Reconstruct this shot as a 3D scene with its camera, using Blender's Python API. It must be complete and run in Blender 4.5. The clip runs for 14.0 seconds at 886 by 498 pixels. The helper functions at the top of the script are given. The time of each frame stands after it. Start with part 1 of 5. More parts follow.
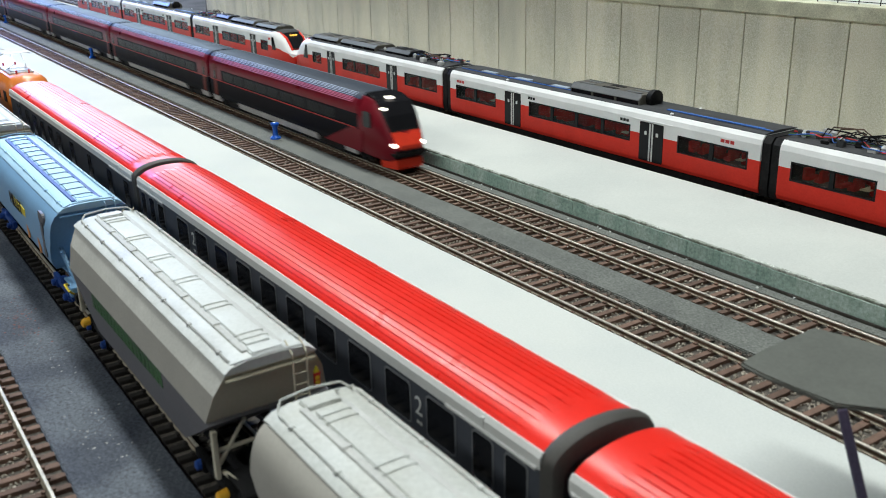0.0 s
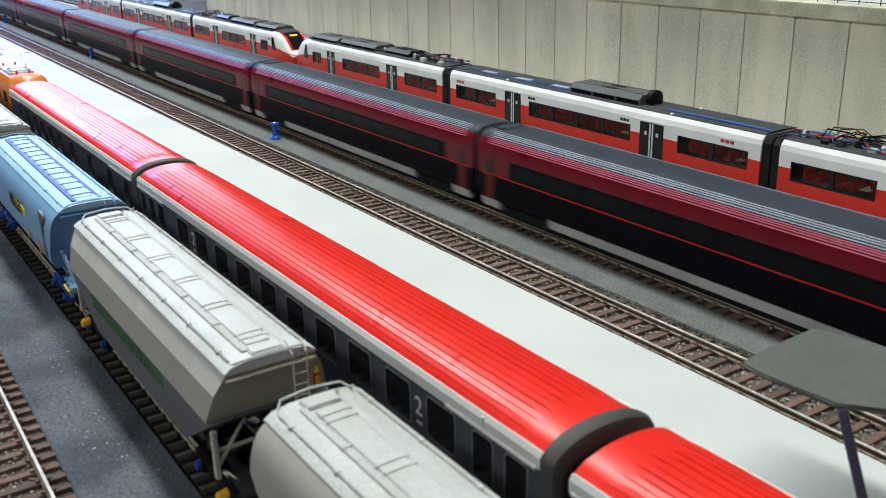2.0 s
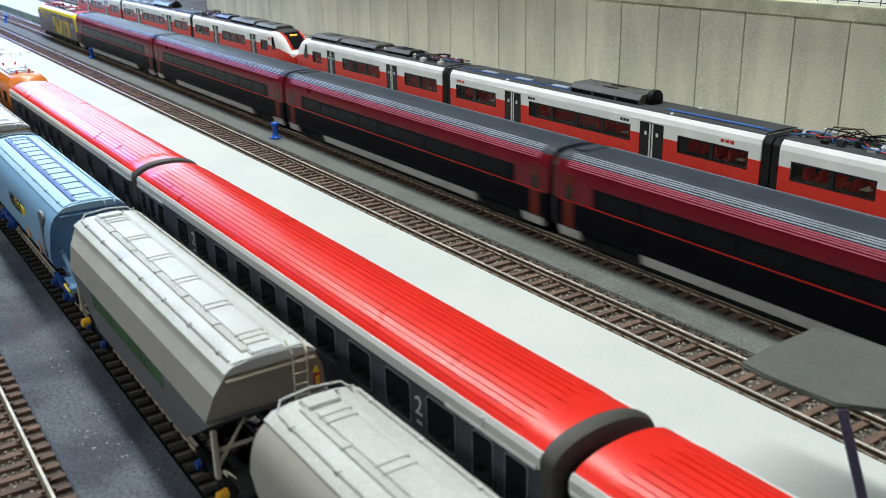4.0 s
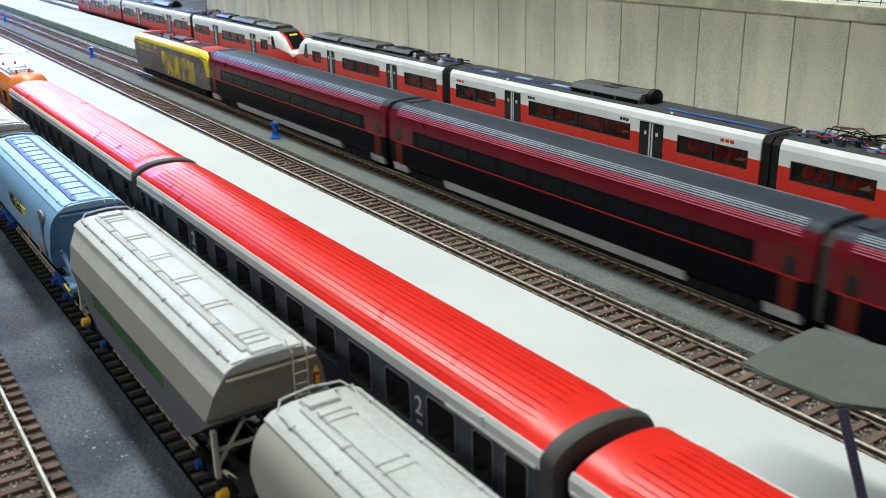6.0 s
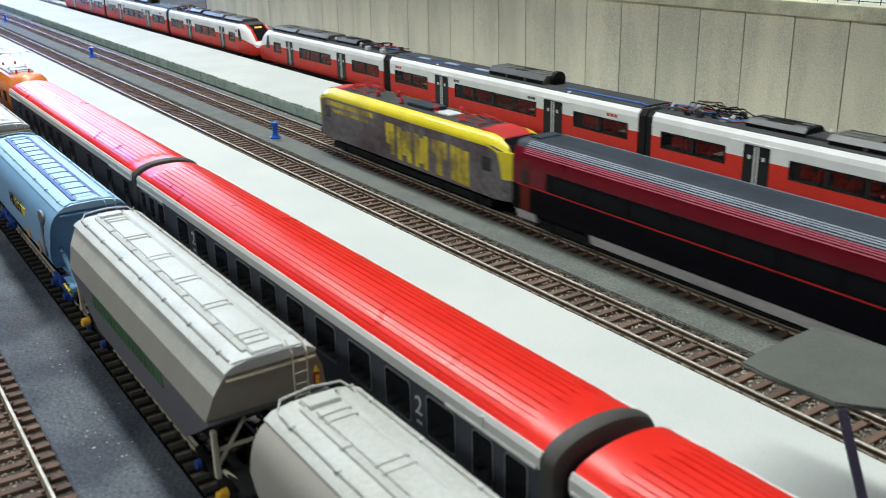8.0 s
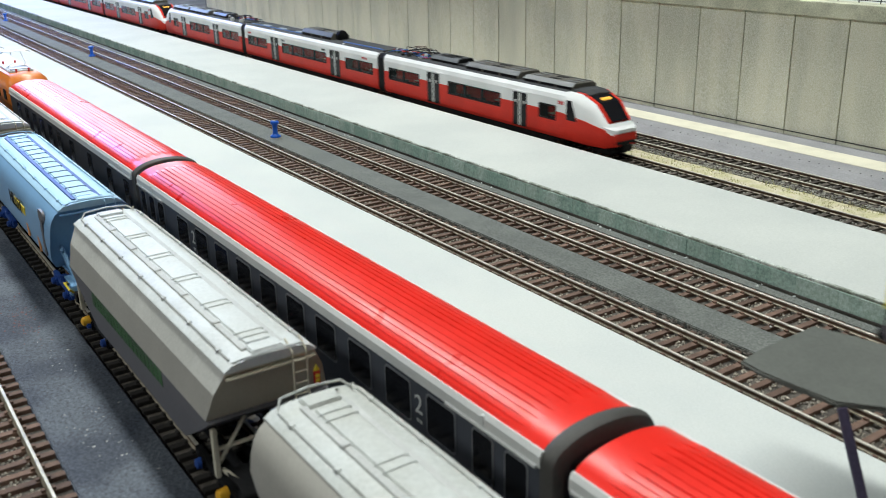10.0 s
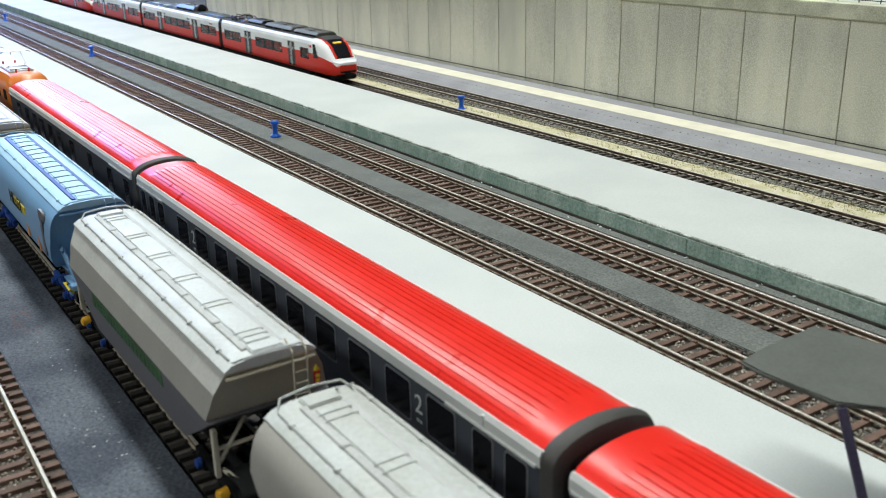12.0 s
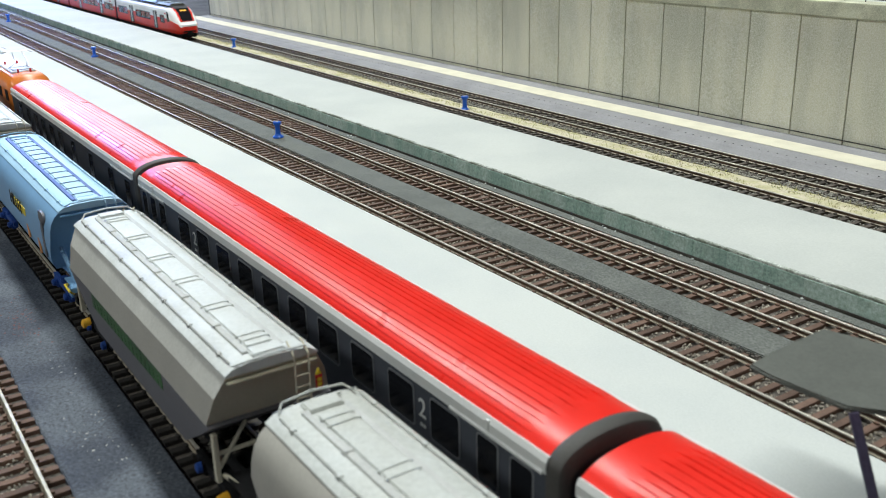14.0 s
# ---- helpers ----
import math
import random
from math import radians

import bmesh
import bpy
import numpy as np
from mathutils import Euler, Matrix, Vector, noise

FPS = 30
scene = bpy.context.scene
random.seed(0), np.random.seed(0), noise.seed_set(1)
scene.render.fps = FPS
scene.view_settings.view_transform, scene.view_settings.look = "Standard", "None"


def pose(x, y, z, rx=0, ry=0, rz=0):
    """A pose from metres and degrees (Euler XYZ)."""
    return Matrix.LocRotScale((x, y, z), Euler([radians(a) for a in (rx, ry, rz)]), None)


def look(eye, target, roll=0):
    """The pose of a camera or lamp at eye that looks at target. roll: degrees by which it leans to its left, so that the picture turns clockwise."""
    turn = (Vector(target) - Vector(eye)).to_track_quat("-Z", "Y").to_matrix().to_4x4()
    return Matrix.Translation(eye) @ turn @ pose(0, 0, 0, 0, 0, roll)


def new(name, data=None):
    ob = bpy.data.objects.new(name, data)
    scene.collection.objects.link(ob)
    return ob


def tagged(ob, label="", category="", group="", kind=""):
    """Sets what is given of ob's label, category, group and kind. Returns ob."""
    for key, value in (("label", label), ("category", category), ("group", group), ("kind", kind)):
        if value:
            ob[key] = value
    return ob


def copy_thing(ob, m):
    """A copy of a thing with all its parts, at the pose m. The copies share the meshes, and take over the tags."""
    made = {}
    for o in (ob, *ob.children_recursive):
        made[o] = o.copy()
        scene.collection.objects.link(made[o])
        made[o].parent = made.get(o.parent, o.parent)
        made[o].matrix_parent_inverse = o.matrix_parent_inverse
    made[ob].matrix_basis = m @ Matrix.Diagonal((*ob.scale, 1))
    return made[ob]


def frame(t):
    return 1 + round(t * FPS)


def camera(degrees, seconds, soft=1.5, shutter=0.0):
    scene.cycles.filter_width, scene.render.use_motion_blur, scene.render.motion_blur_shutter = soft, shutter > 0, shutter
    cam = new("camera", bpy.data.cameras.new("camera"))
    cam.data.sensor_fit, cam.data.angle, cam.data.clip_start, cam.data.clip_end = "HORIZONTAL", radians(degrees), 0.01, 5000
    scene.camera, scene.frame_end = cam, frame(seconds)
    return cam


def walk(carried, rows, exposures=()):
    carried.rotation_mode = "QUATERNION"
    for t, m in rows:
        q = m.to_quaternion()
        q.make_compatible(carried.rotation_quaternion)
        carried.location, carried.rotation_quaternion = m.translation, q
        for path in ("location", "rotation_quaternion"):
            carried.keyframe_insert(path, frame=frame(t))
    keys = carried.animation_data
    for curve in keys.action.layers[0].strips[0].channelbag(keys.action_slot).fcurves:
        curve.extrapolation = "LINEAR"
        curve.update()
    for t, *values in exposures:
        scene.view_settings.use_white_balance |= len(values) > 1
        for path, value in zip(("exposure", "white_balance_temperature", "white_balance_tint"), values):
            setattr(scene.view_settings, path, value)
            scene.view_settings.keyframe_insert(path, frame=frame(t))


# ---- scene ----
# ---- camera ----
cam = camera(50.67, 14.0, soft=1.0, shutter=0.5)
EYE = (0.0, 0.0, 0.1559)
AIM = Vector((-0.78246, 0.52109, -0.34092))
AIM_START = Vector((-0.78297, 0.52143, -0.33921))
AIM_MID = Vector((-0.78280, 0.52132, -0.33978))
AIM_END = Vector((-0.78459, 0.51852, -0.33995))
EYE_END = (-0.00328, 0.0019, 0.15476)


def shot(eye, aim, roll):
    return look(eye, Vector(eye) + aim, roll)


walk(cam, [
    (0.0, shot(EYE, AIM_START, -1.33)), (3.2, shot(EYE, AIM_START, -1.33)),
    (5.3, shot(EYE, AIM_MID, -1.33)), (8.2, shot(EYE, AIM_MID, -1.33)),
    (10.3, shot(EYE, AIM, -1.33)), (13.55, shot(EYE, AIM, -1.33)),
    (13.8, shot(EYE_END, AIM_END, -1.40)), (14.0, shot(EYE_END, AIM_END, -1.40)),
])

# the lens is focused on the middle tracks, so the nearest wagons are soft
cam.data.dof.use_dof = True
cam.data.dof.focus_distance = 0.58
cam.data.dof.aperture_fstop = 36.0

# ---- world, lamps and exposure ----
scene.view_settings.exposure = 0.0
world = bpy.data.worlds.new("hall_air")
world.use_nodes = True
world.node_tree.nodes["Background"].inputs[0].default_value = (0.62, 0.72, 0.86, 1)
world.node_tree.nodes["Background"].inputs[1].default_value = 0.35
scene.world = world


def ceiling_lamp(name, at, aim, size_x, size_y, watts, colour):
    data = bpy.data.lights.new(name, "AREA")
    data.shape, data.size, data.size_y = "RECTANGLE", size_x, size_y
    data.energy, data.color = watts, colour
    ob = new(name, data)
    ob.matrix_world = look(at, aim)
    return tagged(ob, "long unseen white ceiling tube lamp along the layout", "lamp", "ceiling lamps")


# the tube lamps run along the layout, across the lamp's own x axis
lamp = ceiling_lamp("tube_lamp", (-1.2, 0.46, 1.72), (-1.2, 0.46, 0.0), 0.24, 3.0, 59, (0.95, 1.0, 0.965))
lamp.matrix_world = Matrix.Translation((-1.2, 0.46, 1.72)) @ pose(0, 0, 0, 0, 0, 90)
# unseen lamp on the camera side, added as fill for the retaining wall
front_fill_lamp = ceiling_lamp("tube_lamp", (-0.3, -1.7, 1.6), (-0.3, 0.5, 0.0), 0.24, 3.4, 28, (0.95, 1.0, 0.965))
front_fill_lamp.matrix_world = Matrix.Translation((-0.3, -1.7, 1.6)) @ pose(0, 0, 0, 52, 0, 0) @ pose(0, 0, 0, 0, 0, 90)
window_lamp = ceiling_lamp("window_light", (-3.9, 0.75, 0.75), (-1.0, 0.2, 0.0), 1.3, 0.9, 23, (0.58, 0.79, 1.0))
blue_lamp = ceiling_lamp("blue_spot", (-2.35, 0.30, 0.42), (-2.0, 0.28, 0.0), 0.12, 0.12, 5.5, (0.12, 0.25, 1.0))
tagged(blue_lamp, "small blue effect spotlight over the far end", "lamp")
tagged(window_lamp, "cool daylight from a window at the hall's end", "window light")

# ---- materials ----
MM = 0.001


def mat(name, col, rough=0.5, metal=0.0, var=0.12, scale=60.0, fine=900.0, bump=0.0, tint=None, coat=0.0, piece=0.0, lo=0.40, hi=0.60, spec=0.35, streak=0.0, fleck=0.0, fscale=130.0, fcut=0.66):
    """Base colour with stains at a coarse scale and grain at a fine one (scales per metre)."""
    m = bpy.data.materials.new(name)
    m.use_nodes = True
    nt = m.node_tree
    b = nt.nodes["Principled BSDF"]
    b.inputs["Metallic"].default_value = metal
    b.inputs["Coat Weight"].default_value = coat
    b.inputs["Specular IOR Level"].default_value = spec
    co = nt.nodes.new("ShaderNodeTexCoord")
    n1, n2 = nt.nodes.new("ShaderNodeTexNoise"), nt.nodes.new("ShaderNodeTexNoise")
    n1.inputs["Scale"].default_value, n1.inputs["Detail"].default_value = scale, 6
    n2.inputs["Scale"].default_value, n2.inputs["Detail"].default_value, n2.inputs["Roughness"].default_value = fine, 6, 0.72
    stretch = nt.nodes.new("ShaderNodeMapping")
    stretch.inputs["Scale"].default_value = (1, 1, streak or 1)
    where = co.outputs["Object"]
    if piece:
        own, shift = nt.nodes.new("ShaderNodeObjectInfo"), nt.nodes.new("ShaderNodeVectorMath")
        shift.operation = "MULTIPLY_ADD"
        shift.inputs[1].default_value = (7.0, 5.0, 3.0)
        nt.links.new(own.outputs["Random"], shift.inputs[0])
        nt.links.new(where, shift.inputs[2])
        where = shift.outputs["Vector"]
    nt.links.new(where, stretch.inputs["Vector"])
    nt.links.new(stretch.outputs["Vector"], n1.inputs["Vector"])
    nt.links.new(where, n2.inputs["Vector"])
    ramp = nt.nodes.new("ShaderNodeValToRGB")
    other = tint or tuple(c * (1 - 2 * var) for c in col)
    ramp.color_ramp.elements[0].position, ramp.color_ramp.elements[0].color = lo, (*other, 1)
    ramp.color_ramp.elements[1].position, ramp.color_ramp.elements[1].color = hi, (*col, 1)
    nt.links.new(n1.outputs["Fac"], ramp.inputs["Fac"])
    grain = nt.nodes.new("ShaderNodeMix")
    grain.data_type, grain.blend_type = "RGBA", "OVERLAY"
    grain.inputs["Factor"].default_value = min(1.0, 3.5 * var)
    nt.links.new(ramp.outputs["Color"], grain.inputs["A"])
    wide = nt.nodes.new("ShaderNodeMapRange")
    wide.inputs["From Min"].default_value, wide.inputs["From Max"].default_value = 0.32, 0.68
    wide.inputs["To Min"].default_value, wide.inputs["To Max"].default_value = 0.2, 0.8
    nt.links.new(n2.outputs["Fac"], wide.inputs["Value"])
    nt.links.new(wide.outputs["Result"], grain.inputs["B"])
    out = grain.outputs["Result"]
    if fleck:
        # scattered pale chips of paint
        n3, r3 = nt.nodes.new("ShaderNodeTexNoise"), nt.nodes.new("ShaderNodeValToRGB")
        n3.inputs["Scale"].default_value, n3.inputs["Detail"].default_value, n3.inputs["Roughness"].default_value = fscale, 8, 0.8
        nt.links.new(where, n3.inputs["Vector"])
        r3.color_ramp.elements[0].position, r3.color_ramp.elements[1].position = fcut, fcut + 0.06
        chip = nt.nodes.new("ShaderNodeMix")
        chip.data_type = "RGBA"
        chip.inputs["B"].default_value = (fleck, fleck * 0.98, fleck * 0.95, 1)
        nt.links.new(r3.outputs["Color"], chip.inputs["Factor"])
        nt.links.new(out, chip.inputs["A"])
        out = chip.outputs["Result"]
    if piece:
        info, hsv = nt.nodes.new("ShaderNodeObjectInfo"), nt.nodes.new("ShaderNodeHueSaturation")
        span = nt.nodes.new("ShaderNodeMapRange")
        span.inputs["To Min"].default_value, span.inputs["To Max"].default_value = 1 - piece, 1 + piece
        nt.links.new(info.outputs["Random"], span.inputs["Value"])
        nt.links.new(span.outputs["Result"], hsv.inputs["Value"])
        nt.links.new(out, hsv.inputs["Color"])
        out = hsv.outputs["Color"]
    nt.links.new(out, b.inputs["Base Color"])
    rr = nt.nodes.new("ShaderNodeMapRange")
    rr.inputs["To Min"].default_value, rr.inputs["To Max"].default_value = max(0.02, rough - 0.08), min(1, rough + 0.08)
    nt.links.new(n1.outputs["Fac"], rr.inputs["Value"])
    nt.links.new(rr.outputs["Result"], b.inputs["Roughness"])
    if bump:
        bp = nt.nodes.new("ShaderNodeBump")
        bp.inputs["Strength"].default_value, bp.inputs["Distance"].default_value = 0.6, bump * MM
        nt.links.new(n2.outputs["Fac"], bp.inputs["Height"])
        nt.links.new(bp.outputs["Normal"], b.inputs["Normal"])
    return m


def glow(name, col, strength):
    m = bpy.data.materials.new(name)
    m.use_nodes = True
    b = m.node_tree.nodes["Principled BSDF"]
    b.inputs["Base Color"].default_value = (*col, 1)
    b.inputs["Emission Color"].default_value = (*col, 1)
    b.inputs["Emission Strength"].default_value = strength
    return m


def tinted(name, col):
    m = bpy.data.materials.new(name)
    m.use_nodes = True
    s = m.node_tree.nodes["Principled BSDF"]
    s.inputs["Base Color"].default_value = (*col, 1)
    s.inputs["Roughness"].default_value = 0.03
    s.inputs["Transmission Weight"].default_value = 1.0
    s.inputs["IOR"].default_value = 1.12
    return m


CABIN_GLASS = tinted("tinted_cabin_glass", (0.85, 0.82, 0.80))
ASPHALT = mat("asphalt", (0.142, 0.150, 0.137), 0.85, var=0.26, scale=60, fine=1000, bump=0.6, fleck=0.34, fscale=800.0, fcut=0.575, tint=(0.115, 0.122, 0.112))
ASPHALT_BLUE = mat("asphalt_blue", (0.112, 0.127, 0.154), 0.8, var=0.3, scale=34, fine=800, bump=1.2, tint=(0.060, 0.070, 0.094), fleck=0.32, fcut=0.565, fscale=650.0)
BED = mat("ballast_bed", (0.13, 0.115, 0.10), 0.95, var=0.25, scale=150, fine=1500, bump=0.5)
STONE_BROWN = mat("ballast_brown", (0.46, 0.41, 0.34), 0.9, var=0.25, scale=700, fine=2500)
STONE_GREY = mat("ballast_grey", (0.34, 0.33, 0.29), 0.9, var=0.25, scale=500, fine=2500)
SLEEPER = mat("sleeper_brown", (0.155, 0.095, 0.070), 0.75, var=0.12, scale=200, fine=2500, bump=0.1, piece=0.3)
SLEEPER_DARK = mat("sleeper_dark", (0.085, 0.07, 0.058), 0.8, var=0.12, scale=200, fine=2500, bump=0.1, piece=0.3)
RAIL_SIDE = mat("rail_side_rust", (0.13, 0.085, 0.06), 0.6, 0.3, var=0.2, scale=200, fine=1500)
RAIL_TOP = mat("rail_polished", (0.60, 0.57, 0.49), 0.42, 0.35, var=0.12, scale=90, fine=1500, spec=0.15)
# rail foot brighter than the web: the light it catches, as colour
RAIL_FOOT_LIT = mat("rail_foot_lit", (0.40, 0.35, 0.27), 0.55, 0.3, var=0.1, scale=90, fine=1500)
PLATFORM = mat("platform_white", (0.56, 0.58, 0.555), 0.75, var=0.035, scale=16, fine=1200, bump=0.06, tint=(0.52, 0.545, 0.53), fleck=0.3, fscale=140.0, fcut=0.60)
PLATFORM_GREY = mat("platform_pale_grey", (0.505, 0.522, 0.492), 0.75, var=0.04, scale=14, fine=1200, bump=0.06, tint=(0.455, 0.475, 0.452), fleck=0.28, fscale=140.0, fcut=0.595)
EDGE_STONE = mat("edge_stone_green", (0.45, 0.57, 0.51), 0.8, var=0.18, scale=80, fine=700, bump=0.6, tint=(0.31, 0.45, 0.39), piece=0.06, streak=0.3, fleck=0.5, fscale=260.0, fcut=0.64)
EDGE_CAP = mat("edge_cap", (0.48, 0.51, 0.47), 0.85, var=0.3, scale=110, fine=900, bump=0.5, tint=(0.19, 0.21, 0.17))
PAVE_GREY = mat("pavement_grey", (0.265, 0.262, 0.27), 0.8, var=0.1, scale=40, fine=1000, bump=0.08, tint=(0.225, 0.222, 0.23))
CREAM = mat("cream_stripe", (0.62, 0.585, 0.465), 0.8, var=0.05, scale=60, fine=1500, bump=0.05, fleck=0.35, fscale=200.0, fcut=0.63)
GRASS = mat("dry_grass", (0.56, 0.51, 0.38), 0.95, var=0.15, scale=120, fine=1800, bump=0.6, tint=(0.47, 0.44, 0.27))
GRASS_TUFT = mat("grass_tuft", (0.36, 0.37, 0.13), 0.95, var=0.3, scale=90, fine=1500, tint=(0.46, 0.41, 0.24))
CONCRETE = mat("wall_concrete", (0.73, 0.715, 0.58), 0.9, var=0.2, scale=42, fine=950, bump=0.5, tint=(0.60, 0.60, 0.49), piece=0.06, streak=0.25, fleck=0.34, fscale=500.0, fcut=0.555, lo=0.38, hi=0.60)
CONCRETE_CAP = mat("coping_concrete", (0.62, 0.62, 0.47), 0.9, var=0.14, scale=50, fine=1300, bump=0.35, fleck=0.36, fscale=420.0, fcut=0.57)
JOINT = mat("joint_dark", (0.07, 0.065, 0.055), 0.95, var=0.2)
BOARD = mat("layout_board", (0.09, 0.085, 0.08), 0.9, var=0.2, scale=20, fine=600)
HALL = mat("hall_paint", (0.20, 0.205, 0.215), 0.85, var=0.05, scale=2, fine=60)
HALL_DARK = mat("hall_curtain", (0.025, 0.028, 0.05), 0.9, var=0.2, scale=6, fine=100)
HALL_FLOOR = mat("hall_floor", (0.2, 0.2, 0.21), 0.6, var=0.1, scale=3, fine=60)
PIN_BLUE = mat("pin_blue", (0.015, 0.13, 0.68), 0.3, var=0.08, coat=0.3)
STEEL = mat("steel", (0.5, 0.5, 0.5), 0.35, 0.9, var=0.1)
# sleepers below parked wagons: the vehicles' shadow is put into this black
SLEEPER_SHADED = mat("sleeper_shaded", (0.032, 0.029, 0.027), 0.8, var=0.1, scale=200, fine=2500, piece=0.25)
WINDOW_FRAME = mat("window_frame_grey", (0.17, 0.178, 0.19), 0.4, var=0.04, scale=90)
SEAT_RED = mat("seat_red_cloth", (0.55, 0.04, 0.03), 0.8, var=0.1, scale=300, fine=1500)
TABLE_PALE = mat("table_pale_wood", (0.62, 0.52, 0.36), 0.6, var=0.06, scale=200)
CABIN_DARK = mat("cabin_dark", (0.085, 0.065, 0.055), 0.8, var=0.08, scale=100)
BLACK = mat("black_plastic", (0.014, 0.014, 0.015), 0.55, var=0.2, scale=200, spec=0.12)
BLACK_GLOSS = mat("black_gloss", (0.012, 0.012, 0.014), 0.12, var=0.03, scale=100, spec=0.12)
GLASS_DARK = mat("tinted_glass", (0.012, 0.013, 0.016), 0.08, var=0.03, scale=160, spec=0.12)
GLASS_WARM = mat("saloon_glass", (0.055, 0.03, 0.026), 0.12, var=0.35, scale=140, fine=600, tint=(0.022, 0.018, 0.018), spec=0.12)
RUBBER = mat("rubber_grey", (0.066, 0.063, 0.059), 0.6, var=0.05, scale=120)
COACH_BODY = mat("coach_slate_paint", (0.064, 0.070, 0.085), 0.42, var=0.04, scale=80, fine=700, spec=0.12)
COACH_BODY_FAR = mat("coach_dark_paint", (0.05, 0.052, 0.06), 0.42, var=0.04, scale=80, fine=700, spec=0.12)
GUTTER = mat("gutter_pale_grey", (0.60, 0.61, 0.60), 0.45, var=0.03, scale=90)
ROOF_RED = mat("roof_red_plastic", (0.80, 0.026, 0.016), 0.30, var=0.04, scale=70, fine=900, spec=0.42)
HOPPER_ROOF = mat("hopper_roof_white", (0.60, 0.625, 0.625), 0.45, var=0.06, scale=45, fine=700, tint=(0.53, 0.545, 0.53))
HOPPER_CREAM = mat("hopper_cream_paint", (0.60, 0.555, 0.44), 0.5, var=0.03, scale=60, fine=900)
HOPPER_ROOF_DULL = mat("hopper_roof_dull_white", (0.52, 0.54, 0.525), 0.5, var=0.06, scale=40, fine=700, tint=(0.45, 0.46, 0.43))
# pale, tan and grey also carry the faceted hopper's downward shading
HOPPER_PALE = mat("hopper_pale_facet_shading", (0.55, 0.545, 0.51), 0.5, var=0.05, scale=60, fine=900)
HOPPER_TAN = mat("hopper_tan_paint_and_shading", (0.38, 0.365, 0.33), 0.5, var=0.03, scale=60, fine=900)
HOPPER_GREY = mat("hopper_grey_paint_and_shading", (0.125, 0.122, 0.135), 0.5, var=0.03, scale=60, fine=900)
WALKWAY = mat("walkway_mesh", (0.47, 0.475, 0.46), 0.6, 0.2, var=0.05, scale=120)
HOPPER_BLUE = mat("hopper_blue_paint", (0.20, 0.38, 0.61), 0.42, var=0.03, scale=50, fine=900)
# the wagon's blue made paler: light falling on roof and hatch, as colour
HOPPER_BLUE_ROOF_LIT = mat("hopper_blue_roof_lit", (0.37, 0.58, 0.76), 0.45, var=0.03, scale=60, fine=900)
BLUE_DARK = mat("blue_bogie_paint", (0.02, 0.07, 0.30), 0.5, var=0.15)
GREEN_PRINT = mat("green_print", (0.045, 0.13, 0.045), 0.55, var=0.15)
YELLOW_PRINT = mat("yellow_print", (0.80, 0.62, 0.05), 0.5, var=0.1)
ORANGE_PRINT = mat("orange_print", (0.72, 0.30, 0.10), 0.5, var=0.1)
RED_PRINT = mat("red_print", (0.55, 0.03, 0.03), 0.5, var=0.1)
RED_SMEAR = mat("red_smear", (0.20, 0.085, 0.08), 0.85, var=0.1)
WHITE_PRINT = mat("white_print", (0.6, 0.6, 0.6), 0.5, var=0.1)
YELLOW_CAP = mat("axle_cap_yellow", (0.80, 0.42, 0.03), 0.45, var=0.1)
EMU_RED = mat("railcar_red_paint", (0.66, 0.036, 0.022), 0.34, var=0.05, scale=50, fine=900, spec=0.12)
EMU_WHITE = mat("railcar_white_paint", (0.80, 0.81, 0.81), 0.35, var=0.04, scale=50, fine=900, spec=0.12)
EMU_ROOF = mat("railcar_roof_grey", (0.058, 0.060, 0.064), 0.55, var=0.08, scale=90, fine=900, spec=0.12)
ROOF_UNIT = mat("roof_unit_grey", (0.105, 0.098, 0.082), 0.6, var=0.1, scale=150, fine=1200)
GLASS_EXPRESS = mat("express_black_glass", (0.006, 0.006, 0.008), 0.2, var=0.03, spec=0.04)
UNIT_PANEL = mat("unit_panel_grey", (0.115, 0.12, 0.125), 0.4, var=0.06, scale=150, fine=1200)
CLAMP_BLUE = mat("clamp_navy", (0.06, 0.12, 0.24), 0.5, var=0.05)
WIRE_BLUE = mat("wire_blue", (0.05, 0.16, 0.50), 0.4, var=0.1)
RJ_RED = mat("express_dark_red", (0.165, 0.008, 0.017), 0.3, var=0.06, scale=60, fine=900, spec=0.16)
RJ_BRIGHT = mat("express_bright_red", (0.46, 0.018, 0.016), 0.3, var=0.06, scale=60, spec=0.12)
RJ_NOSE = mat("express_nose_red", (0.72, 0.045, 0.02), 0.35, var=0.06, scale=60, spec=0.2)
RJ_ORANGE = mat("express_door_orange", (0.13, 0.018, 0.011), 0.35, var=0.06, scale=60, spec=0.12)
RJ_BLACK = mat("express_charcoal", (0.0055, 0.0055, 0.009), 0.36, var=0.1, scale=60, fine=900, spec=0.035)
RJ_ROOF = mat("express_roof_grey", (0.036, 0.044, 0.060), 0.5, var=0.08, scale=60, fine=900, spec=0.2)
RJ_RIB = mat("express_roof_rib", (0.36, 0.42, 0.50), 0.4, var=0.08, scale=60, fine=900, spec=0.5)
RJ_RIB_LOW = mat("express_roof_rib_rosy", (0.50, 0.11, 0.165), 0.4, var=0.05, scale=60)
CHIP = mat("paint_chip", (0.40, 0.40, 0.39), 0.8, var=0.1)
RJ_SKIRT = mat("express_skirt_silver", (0.50, 0.48, 0.49), 0.4, 0.2, var=0.1, scale=60)
LOCO_PRINT = mat("engine_worn_yellow_print", (0.74, 0.58, 0.03), 0.45, var=0.2, scale=60, fine=500, tint=(0.28, 0.20, 0.05))
LOCO_YELLOW = mat("engine_yellow", (0.80, 0.66, 0.02), 0.35, var=0.06, scale=60, coat=0.2)
